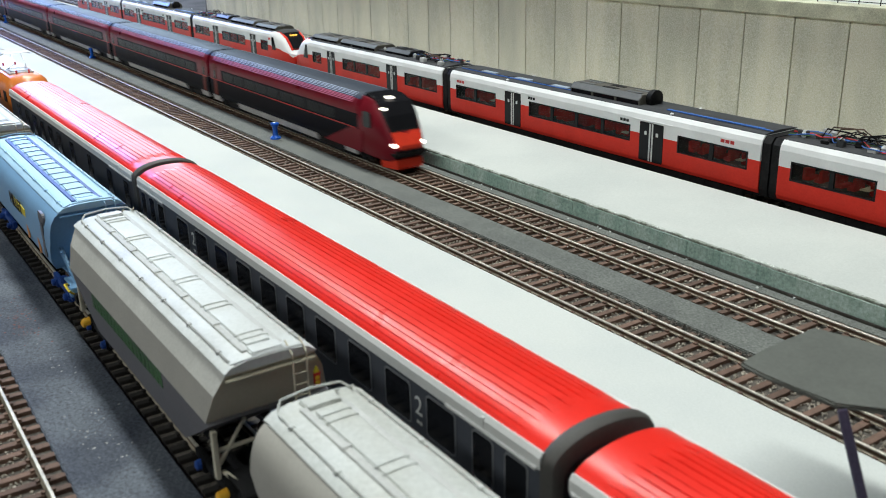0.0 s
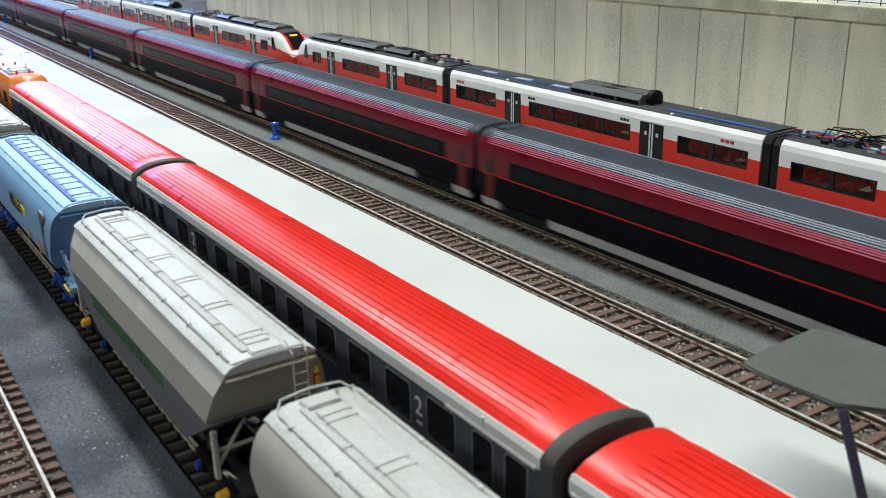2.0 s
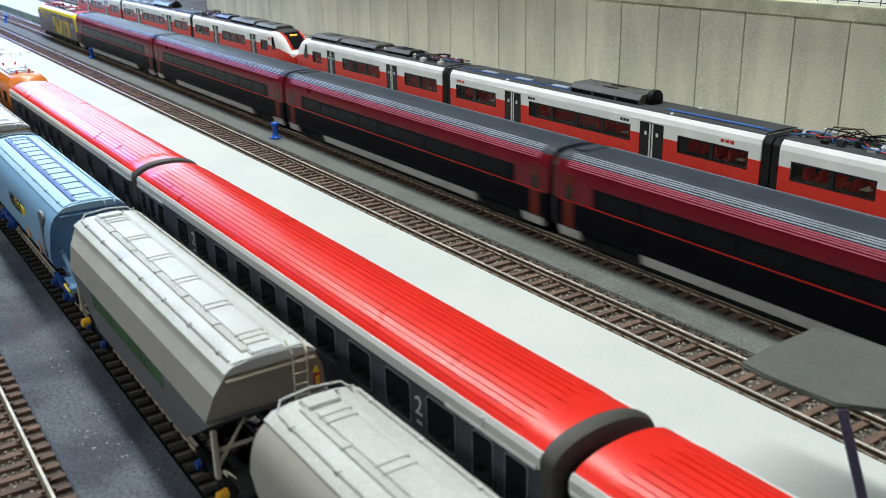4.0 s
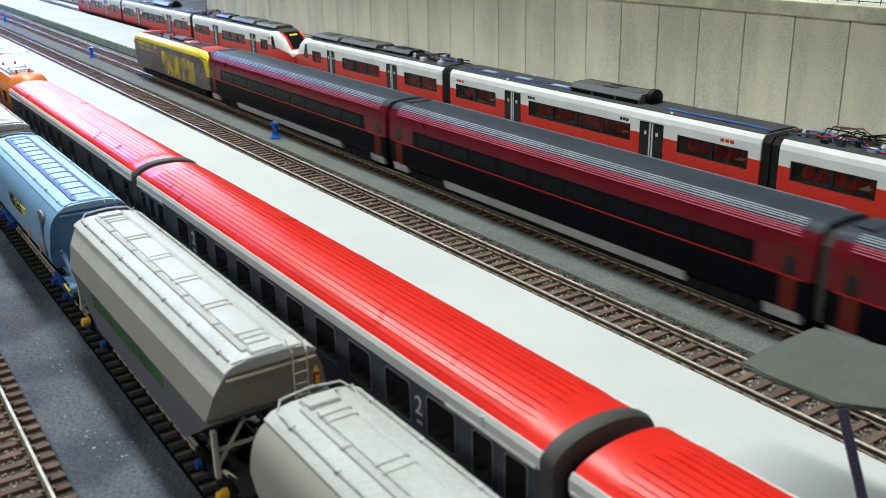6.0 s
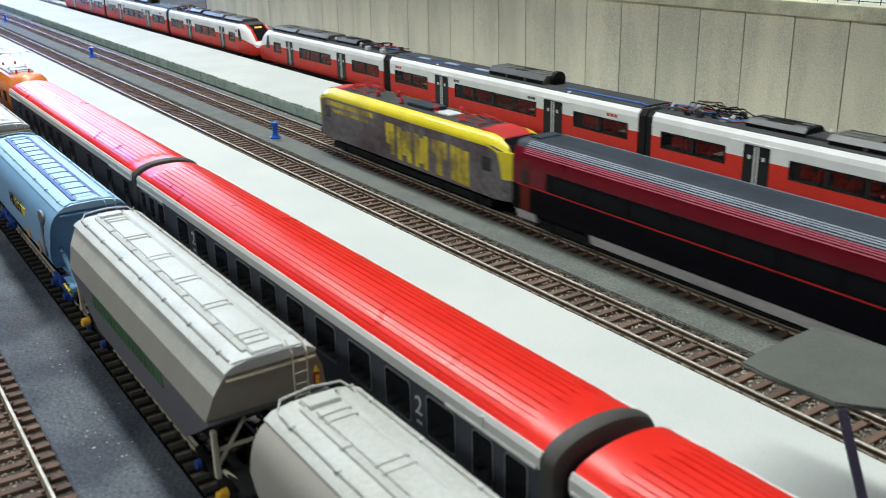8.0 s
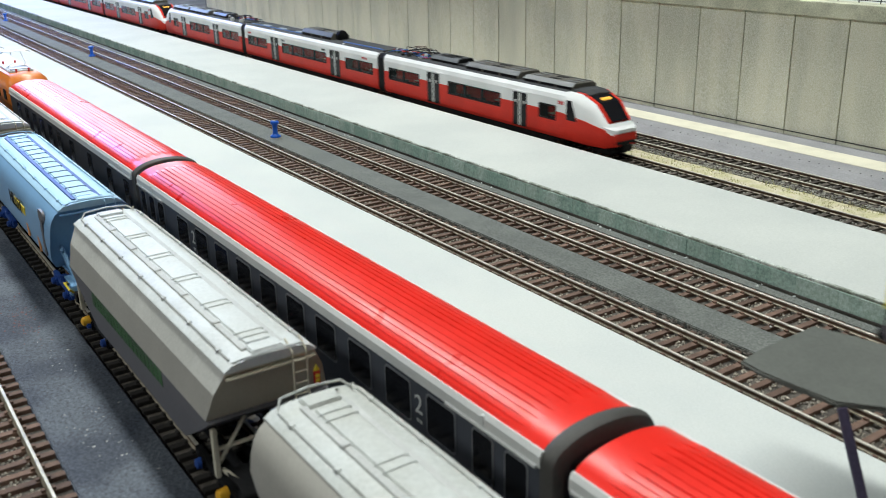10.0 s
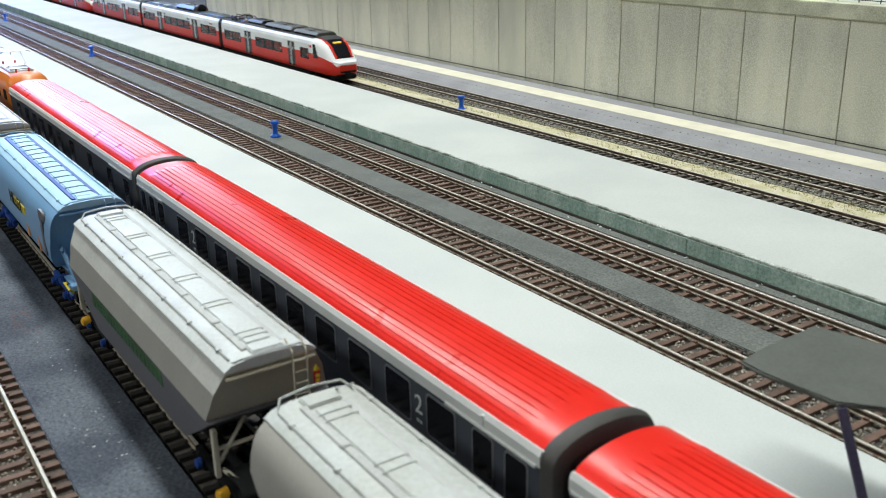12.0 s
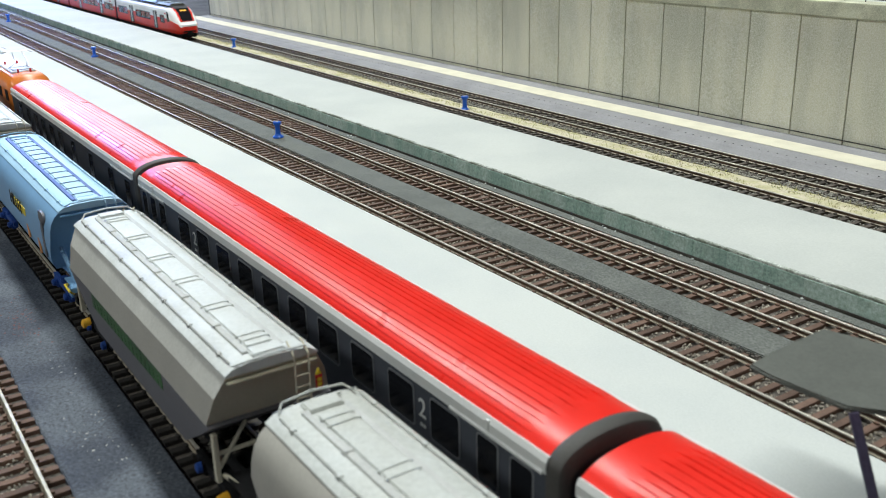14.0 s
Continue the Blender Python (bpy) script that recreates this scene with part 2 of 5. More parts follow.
LOCO_GREY = mat("engine_grey", (0.16, 0.145, 0.155), 0.4, var=0.25, scale=32, fine=300, coat=0.1, tint=(0.075, 0.045, 0.055))
ORANGE = mat("engine_orange", (0.72, 0.20, 0.03), 0.38, var=0.06, scale=60, coat=0.2)
CANOPY = mat("canopy_grey", (0.105, 0.110, 0.098), 0.85, var=0.06, scale=60, fine=900)
POLE = mat("pole_violet", (0.055, 0.045, 0.085), 0.5, var=0.1)
HEADLIGHT = glow("headlight_white", (1.0, 0.95, 0.82), 3.0)
DISPLAY = glow("display_amber", (1.0, 0.55, 0.08), 0.9)
SCREEN_BLUE = glow("blue_strip_light", (0.25, 0.3, 1.0), 2.5)


# ---- mesh helpers: all shapes are drawn in millimetres ----
def link(name, bm, mats, parent=None, label="", smooth=False):
    me = bpy.data.meshes.new(name)
    bmesh.ops.recalc_face_normals(bm, faces=bm.faces[:])
    bm.transform(Matrix.Scale(MM, 4))
    if smooth:
        for f in bm.faces:
            f.smooth = True
    bm.to_mesh(me)
    bm.free()
    for m in mats if isinstance(mats, (list, tuple)) else [mats]:
        me.materials.append(m)
    if smooth:
        me.set_sharp_from_angle(angle=radians(38))
    ob = new(name, me)
    if parent:
        ob.parent = parent
    if label:
        tagged(ob, label)
    return ob


def part(name, bm, material, parent, label="", smooth=False):
    return link(name, bm, material, parent, label, smooth)


def same(name, ob, parent, x=0, y=0, z=0, rz=0):
    """Another part on the same mesh."""
    o = new(name, ob.data)
    o.parent = parent
    o.matrix_basis = pose(x * MM, y * MM, z * MM, 0, 0, rz)
    return o


def thing(name, x, y, z, label, category, group="", kind=""):
    e = new(name)
    e.empty_display_size = 0.01
    e.matrix_basis = pose(x * MM, y * MM, z * MM)
    return tagged(e, label, category, group, kind)


def box(bm, x0, x1, y0, y1, z0, z1, mi=0, bevel=0.0):
    v = [bm.verts.new(c) for c in ((x0, y0, z0), (x1, y0, z0), (x1, y1, z0), (x0, y1, z0), (x0, y0, z1), (x1, y0, z1), (x1, y1, z1), (x0, y1, z1))]
    fs = [bm.faces.new([v[i] for i in q]) for q in ((3, 2, 1, 0), (4, 5, 6, 7), (0, 1, 5, 4), (1, 2, 6, 5), (2, 3, 7, 6), (3, 0, 4, 7))]
    for f in fs:
        f.material_index = mi
    if bevel:
        es = list({e for f in fs for e in f.edges})
        bmesh.ops.bevel(bm, geom=es, offset=bevel, segments=2, affect="EDGES")
    return bm


def loft(bm, sections, mi=0, cap=True):
    """Skin over loops of points of equal count."""
    loops = [[bm.verts.new(p) for p in s] for s in sections]
    n = len(loops[0])
    for a, b in zip(loops, loops[1:]):
        for i in range(n):
            bm.faces.new((a[i], a[(i + 1) % n], b[(i + 1) % n], b[i])).material_index = mi
    if cap:
        bm.faces.new(loops[0][::-1]).material_index = mi
        bm.faces.new(loops[-1]).material_index = mi
    return bm


def prism(bm, prof, x0, x1, mi=0):
    """A (y, z) outline drawn out along the track."""
    return loft(bm, [[(x0, y, z) for y, z in prof], [(x1, y, z) for y, z in prof]], mi)


def both(half):
    """A closed outline from its right half, listed upwards."""
    return [(y, z) for y, z in half] + [(-y, z) for y, z in reversed(half) if abs(y) > 1e-6]


def rod(bm, a, b, r, mi=0, n=6):
    a, b = Vector(a), Vector(b)
    d = (b - a).normalized()
    s = d.orthogonal().normalized()
    t = d.cross(s)
    ring = [s * math.cos(k * 2 * math.pi / n) * r + t * math.sin(k * 2 * math.pi / n) * r for k in range(n)]
    return loft(bm, [[a + q for q in ring], [b + q for q in ring]], mi)


def hoop(bm, line, r, n=5):
    """One bent tube through the points given."""
    line = [Vector(q) for q in line]
    secs = []
    for i, q in enumerate(line):
        d = (line[min(i + 1, len(line) - 1)] - line[max(i - 1, 0)]).normalized()
        s = Vector((1, 0, 0)) if abs(d.x) < 0.9 else Vector((0, 1, 0))
        s = (s - d * s.dot(d)).normalized()
        t = d.cross(s)
        secs.append([q + s * math.cos(k * 2 * math.pi / n) * r + t * math.sin(k * 2 * math.pi / n) * r for k in range(n)])
    return loft(bm, secs)


def turned(bm, outline, n=20, axis="z", at=(0, 0, 0), mi=0):
    """A body of revolution from (radius, height) points."""
    secs = []
    for r, h in outline:
        ring = []
        for k in range(n):
            c, s = math.cos(2 * math.pi * k / n) * r, math.sin(2 * math.pi * k / n) * r
            p = (c, s, h) if axis == "z" else (c, h, s)
            ring.append((p[0] + at[0], p[1] + at[1], p[2] + at[2]))
        secs.append(ring)
    return loft(bm, secs, mi)


def plate(bm, x0, x1, z0, z1, y, depth, r, mi=0, n=4):
    """A rounded upright panel in the plane y, standing out by depth (towards -y when depth is negative)."""
    pts = []
    for cx, cz, a0 in ((x1 - r, z1 - r, 0), (x0 + r, z1 - r, 90), (x0 + r, z0 + r, 180), (x1 - r, z0 + r, 270)):
        for k in range(n + 1):
            a = radians(a0 + 90 * k / n)
            pts.append((cx + r * math.cos(a), cz + r * math.sin(a)))
    return loft(bm, [[(x, y, z) for x, z in pts], [(x, y + depth, z) for x, z in pts]], mi)


BM = bmesh.new


def solid(name, verts, faces, material, parent=None, label=""):
    me = bpy.data.meshes.new(name)
    me.from_pydata(verts, [], faces)
    me.materials.append(material)
    me.update()
    ob = new(name, me)
    if parent:
        ob.parent = parent
    if label:
        tagged(ob, label)
    return ob


def gravel(name, x0, x1, y0, y1, z, count, size, material, parent, seed, label):
    """Loose stones, one irregular eight-sided lump each."""
    rng = np.random.default_rng(seed)
    base = np.array([(1, 0, 0), (-1, 0, 0), (0, 1, 0), (0, -1, 0), (0, 0, 1), (0, 0, -1)], float)
    tri = np.array([(0, 2, 4), (2, 1, 4), (1, 3, 4), (3, 0, 4), (2, 0, 5), (1, 2, 5), (3, 1, 5), (0, 3, 5)])
    pos = np.column_stack((rng.uniform(x0, x1, count), rng.uniform(y0, y1, count), z + rng.uniform(-0.25, 0.25, count) * size))
    scl = size * 0.5 * rng.uniform(0.55, 1.25, (count, 1, 3)) * np.array((1, 1, 0.75))
    ang = rng.uniform(0, 6.28, count)
    v = base[None] * scl + rng.normal(0, 0.08 * size, (count, 6, 3))
    c, s = np.cos(ang)[:, None], np.sin(ang)[:, None]
    v = np.stack((v[..., 0] * c - v[..., 1] * s, v[..., 0] * s + v[..., 1] * c, v[..., 2]), -1) + pos[:, None]
    f = (tri[None] + 6 * np.arange(count)[:, None, None]).reshape(-1, 3)
    ob = solid(name, (v.reshape(-1, 3) * MM).tolist(), f.tolist(), material, parent, label)
    return tagged(ob, kind="stuff")


# ---- the hall and the layout table ----
X0, X1 = -3150, 2750  # ends of the layout, along the tracks


def slab(name, x0, x1, y0, y1, z0, z1, material, label, category, bevel=0.0):
    ob = link(name, box(BM(), x0, x1, y0, y1, z0, z1, 0, bevel), material)
    return tagged(ob, label, category, kind="structure")


slab("floor", -6000, 6000, -4000, 4000, -1020, -950, HALL_FLOOR, "plain grey hall floor", "floor")
slab("ceiling", -6000, 6000, -4000, 4000, 1900, 1960, HALL, "plain pale hall ceiling", "ceiling")
slab("wall_north", -6000, 6000, 4000, 4100, -950, 1900, HALL, "plain pale hall wall", "wall")
slab("wall_south", -6000, 6000, -4100, -4000, -950, 1900, HALL, "plain pale hall wall", "wall")
slab("wall_east", 6000, 6100, -4000, 4000, -950, 1900, HALL, "plain pale hall wall", "wall")
slab("wall_west", -6100, -6000, -4000, 4000, -950, 1900, HALL_DARK, "dark curtained hall wall", "wall")
slab("ground", X0 - 60, X1 + 60, -260, 900, -60, -3, BOARD, "dark layout board under tracks and platforms", "baseboard")
table = thing("layout_table", -200, 320, -950, "plain dark table that carries the railway layout", "table")
leg_ob = None
for lx in (-2800, -900, 1000, 2800):
    for ly in (-480, 480):
        if leg_ob is None:
            leg_ob = part("leg", box(BM(), -30, 30, -30, 30, 0, 890, 0, 3), BOARD, table)
            leg_ob.matrix_basis = pose(lx * MM, ly * MM, 0)
        else:
            same("leg", leg_ob, table, lx, ly, 0)

# pavements between the tracks
slab("pavement_1", X0, X1, 38.5, 68.0, -3, 0.1, ASPHALT_BLUE, "bluish grey asphalt strip with pale scuffs", "asphalt", 0.4)
slab("pavement_2", X0, X1, 100.5, 120.0, -3, 0.1, ASPHALT_BLUE, "bluish grey asphalt strip between sidings", "asphalt", 0.4)
slab("pavement_3", X0, X1, 266.2, 285.6, -3, 0.2, ASPHALT, "dark grey gritty asphalt strip between two tracks", "asphalt", 0.4)
slab("pavement_4", X0, X1, 316.8, 323.6, -3, -0.2, ASPHALT, "dark grey strip at the foot of the platform edge", "asphalt", 0.3)
slab("pavement_5", X0, X1, -240, 7.5, -3, 0.1, ASPHALT_BLUE, "bluish grey asphalt beside the siding", "asphalt", 0.4)

# platforms
slab("platform_1", X0, X1, 155, 233.8, -3, 3.2, PLATFORM, "long off-white platform beside the coaches", "platform", 0.5)
slab("platform_2", X0, X1, 325.2, 398.5, -3, 9.6, PLATFORM_GREY, "long pale grey raised platform between tracks", "platform", 0.5)
edge = thing("platform_edge", 0, 0, -3, "weathered greenish stone edge of the raised platform", "platform edge", kind="structure")
blk = BM()
box(blk, -9.97, 9.97, 323.6, 325.4, 0, 11.7, 0, 0.1)
block = part("stone", blk, EDGE_STONE, edge)
block.matrix_basis = pose(-150 * MM, 0, 0)
for k in range(1, 75):
    o = same("stone", block, edge, -150 - 20.0 * k, 0, 0)
    o.matrix_basis = pose((-150 - 20.0 * k) * MM, random.uniform(-0.12, 0.12) * MM, random.uniform(-0.2, 0.05) * MM)
rest = BM()
for a, b in ((X0, -1640), (-140, X1)):
    x = a
    while x < b - 10:
        box(rest, x + 0.05, x + 9.95, 323.6, 325.2, 0, 11.7)
        x += 10
tagged(part("stone_row", rest, EDGE_STONE, edge), kind="stuff")
part("coping", box(BM(), X0, X1, 323.9, 326.0, 11.6, 12.85, 0, 0.25), EDGE_CAP, edge, "thin weathered capping line")
# dark strip in place of the shadow line under the edge stones
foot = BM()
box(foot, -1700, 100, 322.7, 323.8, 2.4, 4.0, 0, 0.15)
part("shadow_strip", foot, JOINT, edge, "dark strip standing in for the shadow at the stone foot")

pc = thing("platform_3", 0, 0, -3, "low grey platform with a cream safety stripe below the wall", "platform", kind="structure")
part("paving", prism(BM(), [(488, 0), (488, 1.2), (497, 6.2), (500, 7.2), (552, 7.2), (552, 0)], -1508, X1), PAVE_GREY, pc)
st = BM()
box(st, -1508, X1, 514.0, 534.0, 7.2, 7.45, 0, 0.08)
part("stripe", st, CREAM, pc, "cream safety stripe")
dots = BM()
for k in range(160):
    turned(dots, [(0.55, 7.2), (0.5, 7.42)], 6, at=(-180 - 7.0 * k, 501, 0))
tagged(part("stud_row", dots, BLACK, pc, "row of small dark studs"), kind="stuff")

# the tall concrete retaining wall in panels
wall = thing("retaining_wall", 0, 552, -3, "tall weathered concrete retaining wall of upright panels", "wall", kind="structure")
part("backing", box(BM(), -1508, 420, 2.4, 14, 0, 95), JOINT, wall)
pb = BM()
box(pb, -20.0, 20.0, 0, 2.6, 4.6, 91, 0, 0.25)
panel = part("panel", pb, CONCRETE, wall)
panel.matrix_basis = pose(-337.4 * MM, 0, 0)
for k in range(-18, 29):
    if k:
        o = same("panel", panel, wall)
        o.matrix_basis = pose((-337.4 - 40.75 * k) * MM, random.uniform(-0.2, 0.2) * MM, 0, 0, 0, random.uniform(-0.1, 0.1))
part("foot_joint", box(BM(), -1508, 420, -1.3, -0.3, 10.0, 10.5), JOINT, wall, "dark seam along the wall foot")
part("coping", box(BM(), -1508, 420, -2.6, 16, 88.0, 97.5, 0, 0.5), CONCRETE_CAP, wall, "overhanging concrete coping")
slab("terrace", -1508, X1, 566, 1200, -3, 90, PLATFORM_GREY, "pale upper terrace behind the wall", "terrace")
rail_th = thing("railing", 0, 562, 94.5, "thin dark metal railing on the wall coping", "railing")
pr = None
for k in range(60):
    if pr is None:
        pr = part("post", rod(BM(), (0, 0, 0), (0, 0, 14), 0.35), BLACK, rail_th)
        pr.matrix_basis = pose(-150 * MM, 0, 0)
    else:
        same("post", pr, rail_th, -150 - 15.0 * k, 0, 0)
for z in (1.6, 7, 13.6):
    part("rail", rod(BM(), (-1040, 0, z), (-140, 0, z), 0.28), BLACK, rail_th)


# ---- tracks ----
def rail_profile():
    return both([(0.95, 0), (0.95, 0.35), (0.3, 0.65), (0.3, 1.75), (0.52, 1.95), (0.52, 2.42), (0.38, 2.5)])


def track(yc, first, pieces, sleeper_mat, stone_mat, label, pitch=7.06, seed=0, stones=(-1200, -90), dense=26):
    t = thing("railway_track", 0, yc, 0, label, "track", "parallel tracks", "structure")
    for s in (-8.77, 8.77):
        bm = BM()
        prism(bm, [(y + s, z) for y, z in rail_profile()], X0, X1)
        for f in bm.faces:
            c = f.calc_center_median()
            f.material_index = 1 if c.z > 1.9 else 2 if c.z < 0.62 else 0
        part("rail", bm, [RAIL_SIDE, RAIL_TOP, RAIL_FOOT_LIT], t, "brown rail with a polished head")
    sb = BM()
    box(sb, -1.35, 1.35, -15, 15, -2.2, 0, 0, 0.12)
    for s in (-8.77, 8.77):
        for dy in (-1.45, 1.45):
            box(sb, -0.8, 0.8, s + dy - 0.55, s + dy + 0.55, 0, 0.75)
    s0 = part("sleeper", sb, sleeper_mat, t)
    s0.matrix_basis = pose(first * MM, 0, 0)
    for k in range(1, pieces):
        o = same("sleeper", s0, t)
        o.matrix_basis = pose((first - pitch * k) * MM, random.uniform(-0.15, 0.15) * MM, 0, 0, 0, random.uniform(-0.6, 0.6))
    rest = BM()
    x = first - pitch * pieces
    while x > X0:
        box(rest, x - 1.35, x + 1.35, -15, 15, -2.2, 0)
        x -= pitch
    x = first + pitch
    while x < X1:
        box(rest, x - 1.35, x + 1.35, -15, 15, -2.2, 0)
        x += pitch
    tagged(part("sleeper_row", rest, sleeper_mat, t), kind="stuff")
    part("bed", box(BM(), X0, X1, -15.6, 15.6, -3, -1.5), BED, t, "dark track bed")
    a, b = stones
    gravel("ballast", a, b, -7.6, 7.6, -1.05, int((b - a) / pitch * dense), 1.35, stone_mat, t, seed, "loose ballast stones between the sleepers")
    return t


track(23.5, -120, 60, SLEEPER, STONE_BROWN, "brown sleeper siding track, empty", 6.9, 1, (-420, -100), 30)
track(84.0, -90, 160, SLEEPER_SHADED, STONE_GREY, "siding track under the grain hoppers, sleepers coloured as in shade", 7.06, 2, (-560, -100), 14)
track(136.5, -90, 130, SLEEPER_SHADED, STONE_GREY, "siding track under the red-roofed coaches, sleepers coloured as in shade", 7.06, 3, (-300, -100), 10)
track(248.3, -86.5, 220, SLEEPER, STONE_BROWN, "brown sleeper track beside the off-white platform", 7.06, 4, (-1300, -90), 34)
track(301.2, -150, 220, SLEEPER, STONE_BROWN, "brown sleeper track below the green stone platform edge", 7.06, 5, (-1400, -150), 30)
t5 = track(424.15, -180, 200, SLEEPER_DARK, STONE_GREY, "dark sleeper track behind the raised platform", 7.06, 6, (-1200, -190), 30)
t6 = track(474.3, -200, 200, SLEEPER_DARK, STONE_GREY, "dark sleeper track in grey ballast below the wall", 7.06, 7, (-1300, -200), 30)
gravel("ballast", -1300, -190, 11, 18.3, -0.5, 7500, 1.7, STONE_GREY, t6, 8, "grey ballast shoulder")
gravel("ballast", -1300, -190, -17, -10, -0.6, 7500, 1.6, STONE_GREY, t6, 9, "grey ballast shoulder")

# dark crumbled edge of the asphalt along the sleepers
crust = thing("asphalt_crust", 0, 0, 0, "dark crumbled stones along the asphalt strip", "gravel", kind="stuff")
gravel("crust_row", -1300, -90, 263.6, 266.8, -0.9, 5200, 1.7, BED, crust, 51, "")
gravel("crust_row", -1300, -120, 284.8, 286.6, -1.0, 2600, 1.5, BED, crust, 52, "")

# dry grass strip between the two rear tracks
gs = BM()
rows = []
for i in range(260):
    x = -2100 + i * 8.6
    rows.append([(x, y + random.uniform(-0.8, 0.8), -2.0 + h + random.uniform(-0.3, 0.3)) for y, h in ((436.5, 0.2), (441, 1.4), (446, 2.0), (451, 1.8), (456, 1.2), (460.5, -0.4))])
vs = [[gs.verts.new(p) for p in r] for r in rows]
for a, b in zip(vs, vs[1:]):
    for i in range(5):
        gs.faces.new((a[i], a[i + 1], b[i + 1], b[i]))
tagged(link("grass_strip", gs, GRASS), "dry straw-coloured grass strip between two tracks", "grass", kind="stuff")
rng = np.random.default_rng(21)
gv, gf = [], []
for i in range(9000):
    x, y = rng.uniform(-1500, -170), rng.normal(449, 4.6)
    if noise.noise(Vector((x * 0.03, y * 0.12, 3))) < -0.12:
        continue
    h, w, a = rng.uniform(0.8, 2.2), 0.22, rng.uniform(0, 6.28)
    dx, dy = math.cos(a) * w, math.sin(a) * w
    lx, ly = rng.normal(0, 0.7, 2)
    n = len(gv)
    gv += [((x - dx) * MM, (y - dy) * MM, -0.8 * MM), ((x + dx) * MM, (y + dy) * MM, -0.8 * MM), ((x + lx) * MM, (y + ly) * MM, (h - 0.3) * MM)]
    gf.append((n, n + 1, n + 2))
tagged(solid("grass_tufts", gv, gf, GRASS_TUFT), "sparse yellow-green grass tufts between the tracks", "grass", kind="stuff")


# ---- push pins ----
def push_pin():
    t = thing("push_pin", 0, 0, 0, "blue plastic push pin standing between the tracks", "push pin", "push pins")
    bm = turned(BM(), [(3.9, 0), (4.0, 0.5), (3.9, 1.1), (2.3, 2.2), (1.9, 3.2), (1.75, 7.4), (2.1, 9.2), (3.0, 10.1), (3.15, 10.6), (3.1, 11.5), (2.8, 11.9)], 24)
    part("head", bm, PIN_BLUE, t, smooth=True)
    part("collar", turned(BM(), [(1.2, 11.9), (1.2, 12.15), (0.9, 12.3)], 12), STEEL, t, "small steel tip")
    return t


pin = push_pin()
pin.matrix_basis = pose(-635 * MM, 276.2 * MM, 0.2 * MM)
for x, y, z in ((-1174, 284, 0.2), (-1703, 284, 0.2), (-633.5, 443.5, -1.4), (-1139, 446, -1.4)):
    copy_thing(pin, pose(x * MM, y * MM, z * MM))

# ---- grey shelter roof on a leaning pole ----
shelter = thing("platform_shelter", -105, 195, 3.2, "flat grey shelter roof on a leaning dark pole", "shelter")
bm = BM()
outline = [(-37.4, -6.2), (-38.4, 4), (-39.6, 28.3), (-30, 30.5), (-20.1, 32.7), (30, 38), (42, 20), (20, 8), (-1.1, 2.3), (-9.2, -5.5), (-21.6, -6.1), (-30, -7)]
loft(bm, [[(x, y, 39.3 - 2.5) for x, y in outline], [(x, y, 40.8 - 2.5) for x, y in outline]])
bmesh.ops.bevel(bm, geom=bm.edges[:], offset=0.5, segments=2, affect="EDGES")
part("roof", bm, CANOPY, shelter, "flat grey board roof")
part("pole", rod(BM(), (9, -6.9, 0), (-7.9, -4.7, 37), 1.25, n=12), POLE, shelter, "dark violet pole", True)
part("base", turned(BM(), [(4, 0), (4, 0.8), (2, 1.4)], 20, at=(9, -6.9, 0)), POLE, shelter)

# paint chips and rusty smears trodden into the asphalt
for nm, cx, cy, sx, sy, count, m, lab, sd in (
        ("paint_chips", -285, 54, 15, 5, 34, CHIP, "pale paint chips scattered on the asphalt", 31),
        ("paint_chips", -345, 56, 10, 4, 14, CHIP, "a few pale paint chips on the asphalt", 32),
        ("rust_smear", -392, 52, 13, 3.5, 90, RED_SMEAR, "reddish smear on the asphalt", 33)):
    rng = np.random.default_rng(sd)
    cv, cf = [], []
    for i in range(count):
        x, y, r = cx + rng.normal(0, sx), cy + rng.normal(0, sy), rng.uniform(0.1, 0.5)
        if not 39.5 < y < 67:
            continue
        n = len(cv)
        for a in (0, 1.3, 2.4, 3.6, 5.0):
            q = r * rng.uniform(0.3, 1.8)
            cv.append(((x + math.cos(a) * q) * MM, (y + math.sin(a) * q) * MM, 0.16 * MM))
        cv.append((x * MM, y * MM, 0.3 * MM))
        cf += [(n + k, n + (k + 1) % 5, n + 5) for k in range(5)]
    tagged(solid(nm, cv, cf, m), lab, "paint chips", kind="stuff")

crumbs = thing("plaster_crumbs", 0, 0, 0, "white plaster crumbs along the platform foot", "crumbs", kind="stuff")
gravel("crumb_row", -820, -190, 318.5, 322.5, 0.2, 26, 1.5, PLATFORM, crumbs, 41, "")
gravel("crumb_row", -820, -190, 287.5, 291.5, 0.3, 9, 1.2, PLATFORM, crumbs, 42, "")


# ---- rolling stock helpers ----
RT = 2.5  # rail top


def wheelset(parent, x, material=BLACK, r=5.4):
    for s in (-7.4, 7.4):
        o = turned(BM(), [(r + 0.5, -0.9), (r + 0.5, -0.5), (r, -0.4), (r - 0.2, 0.9)] if s > 0 else [(r - 0.2, -0.9), (r, 0.4), (r + 0.5, 0.5), (r + 0.5, 0.9)], 20, "y", (x, s, r))
        part("wheel", o, STEEL if material is STEEL else RAIL_SIDE, parent, smooth=True)


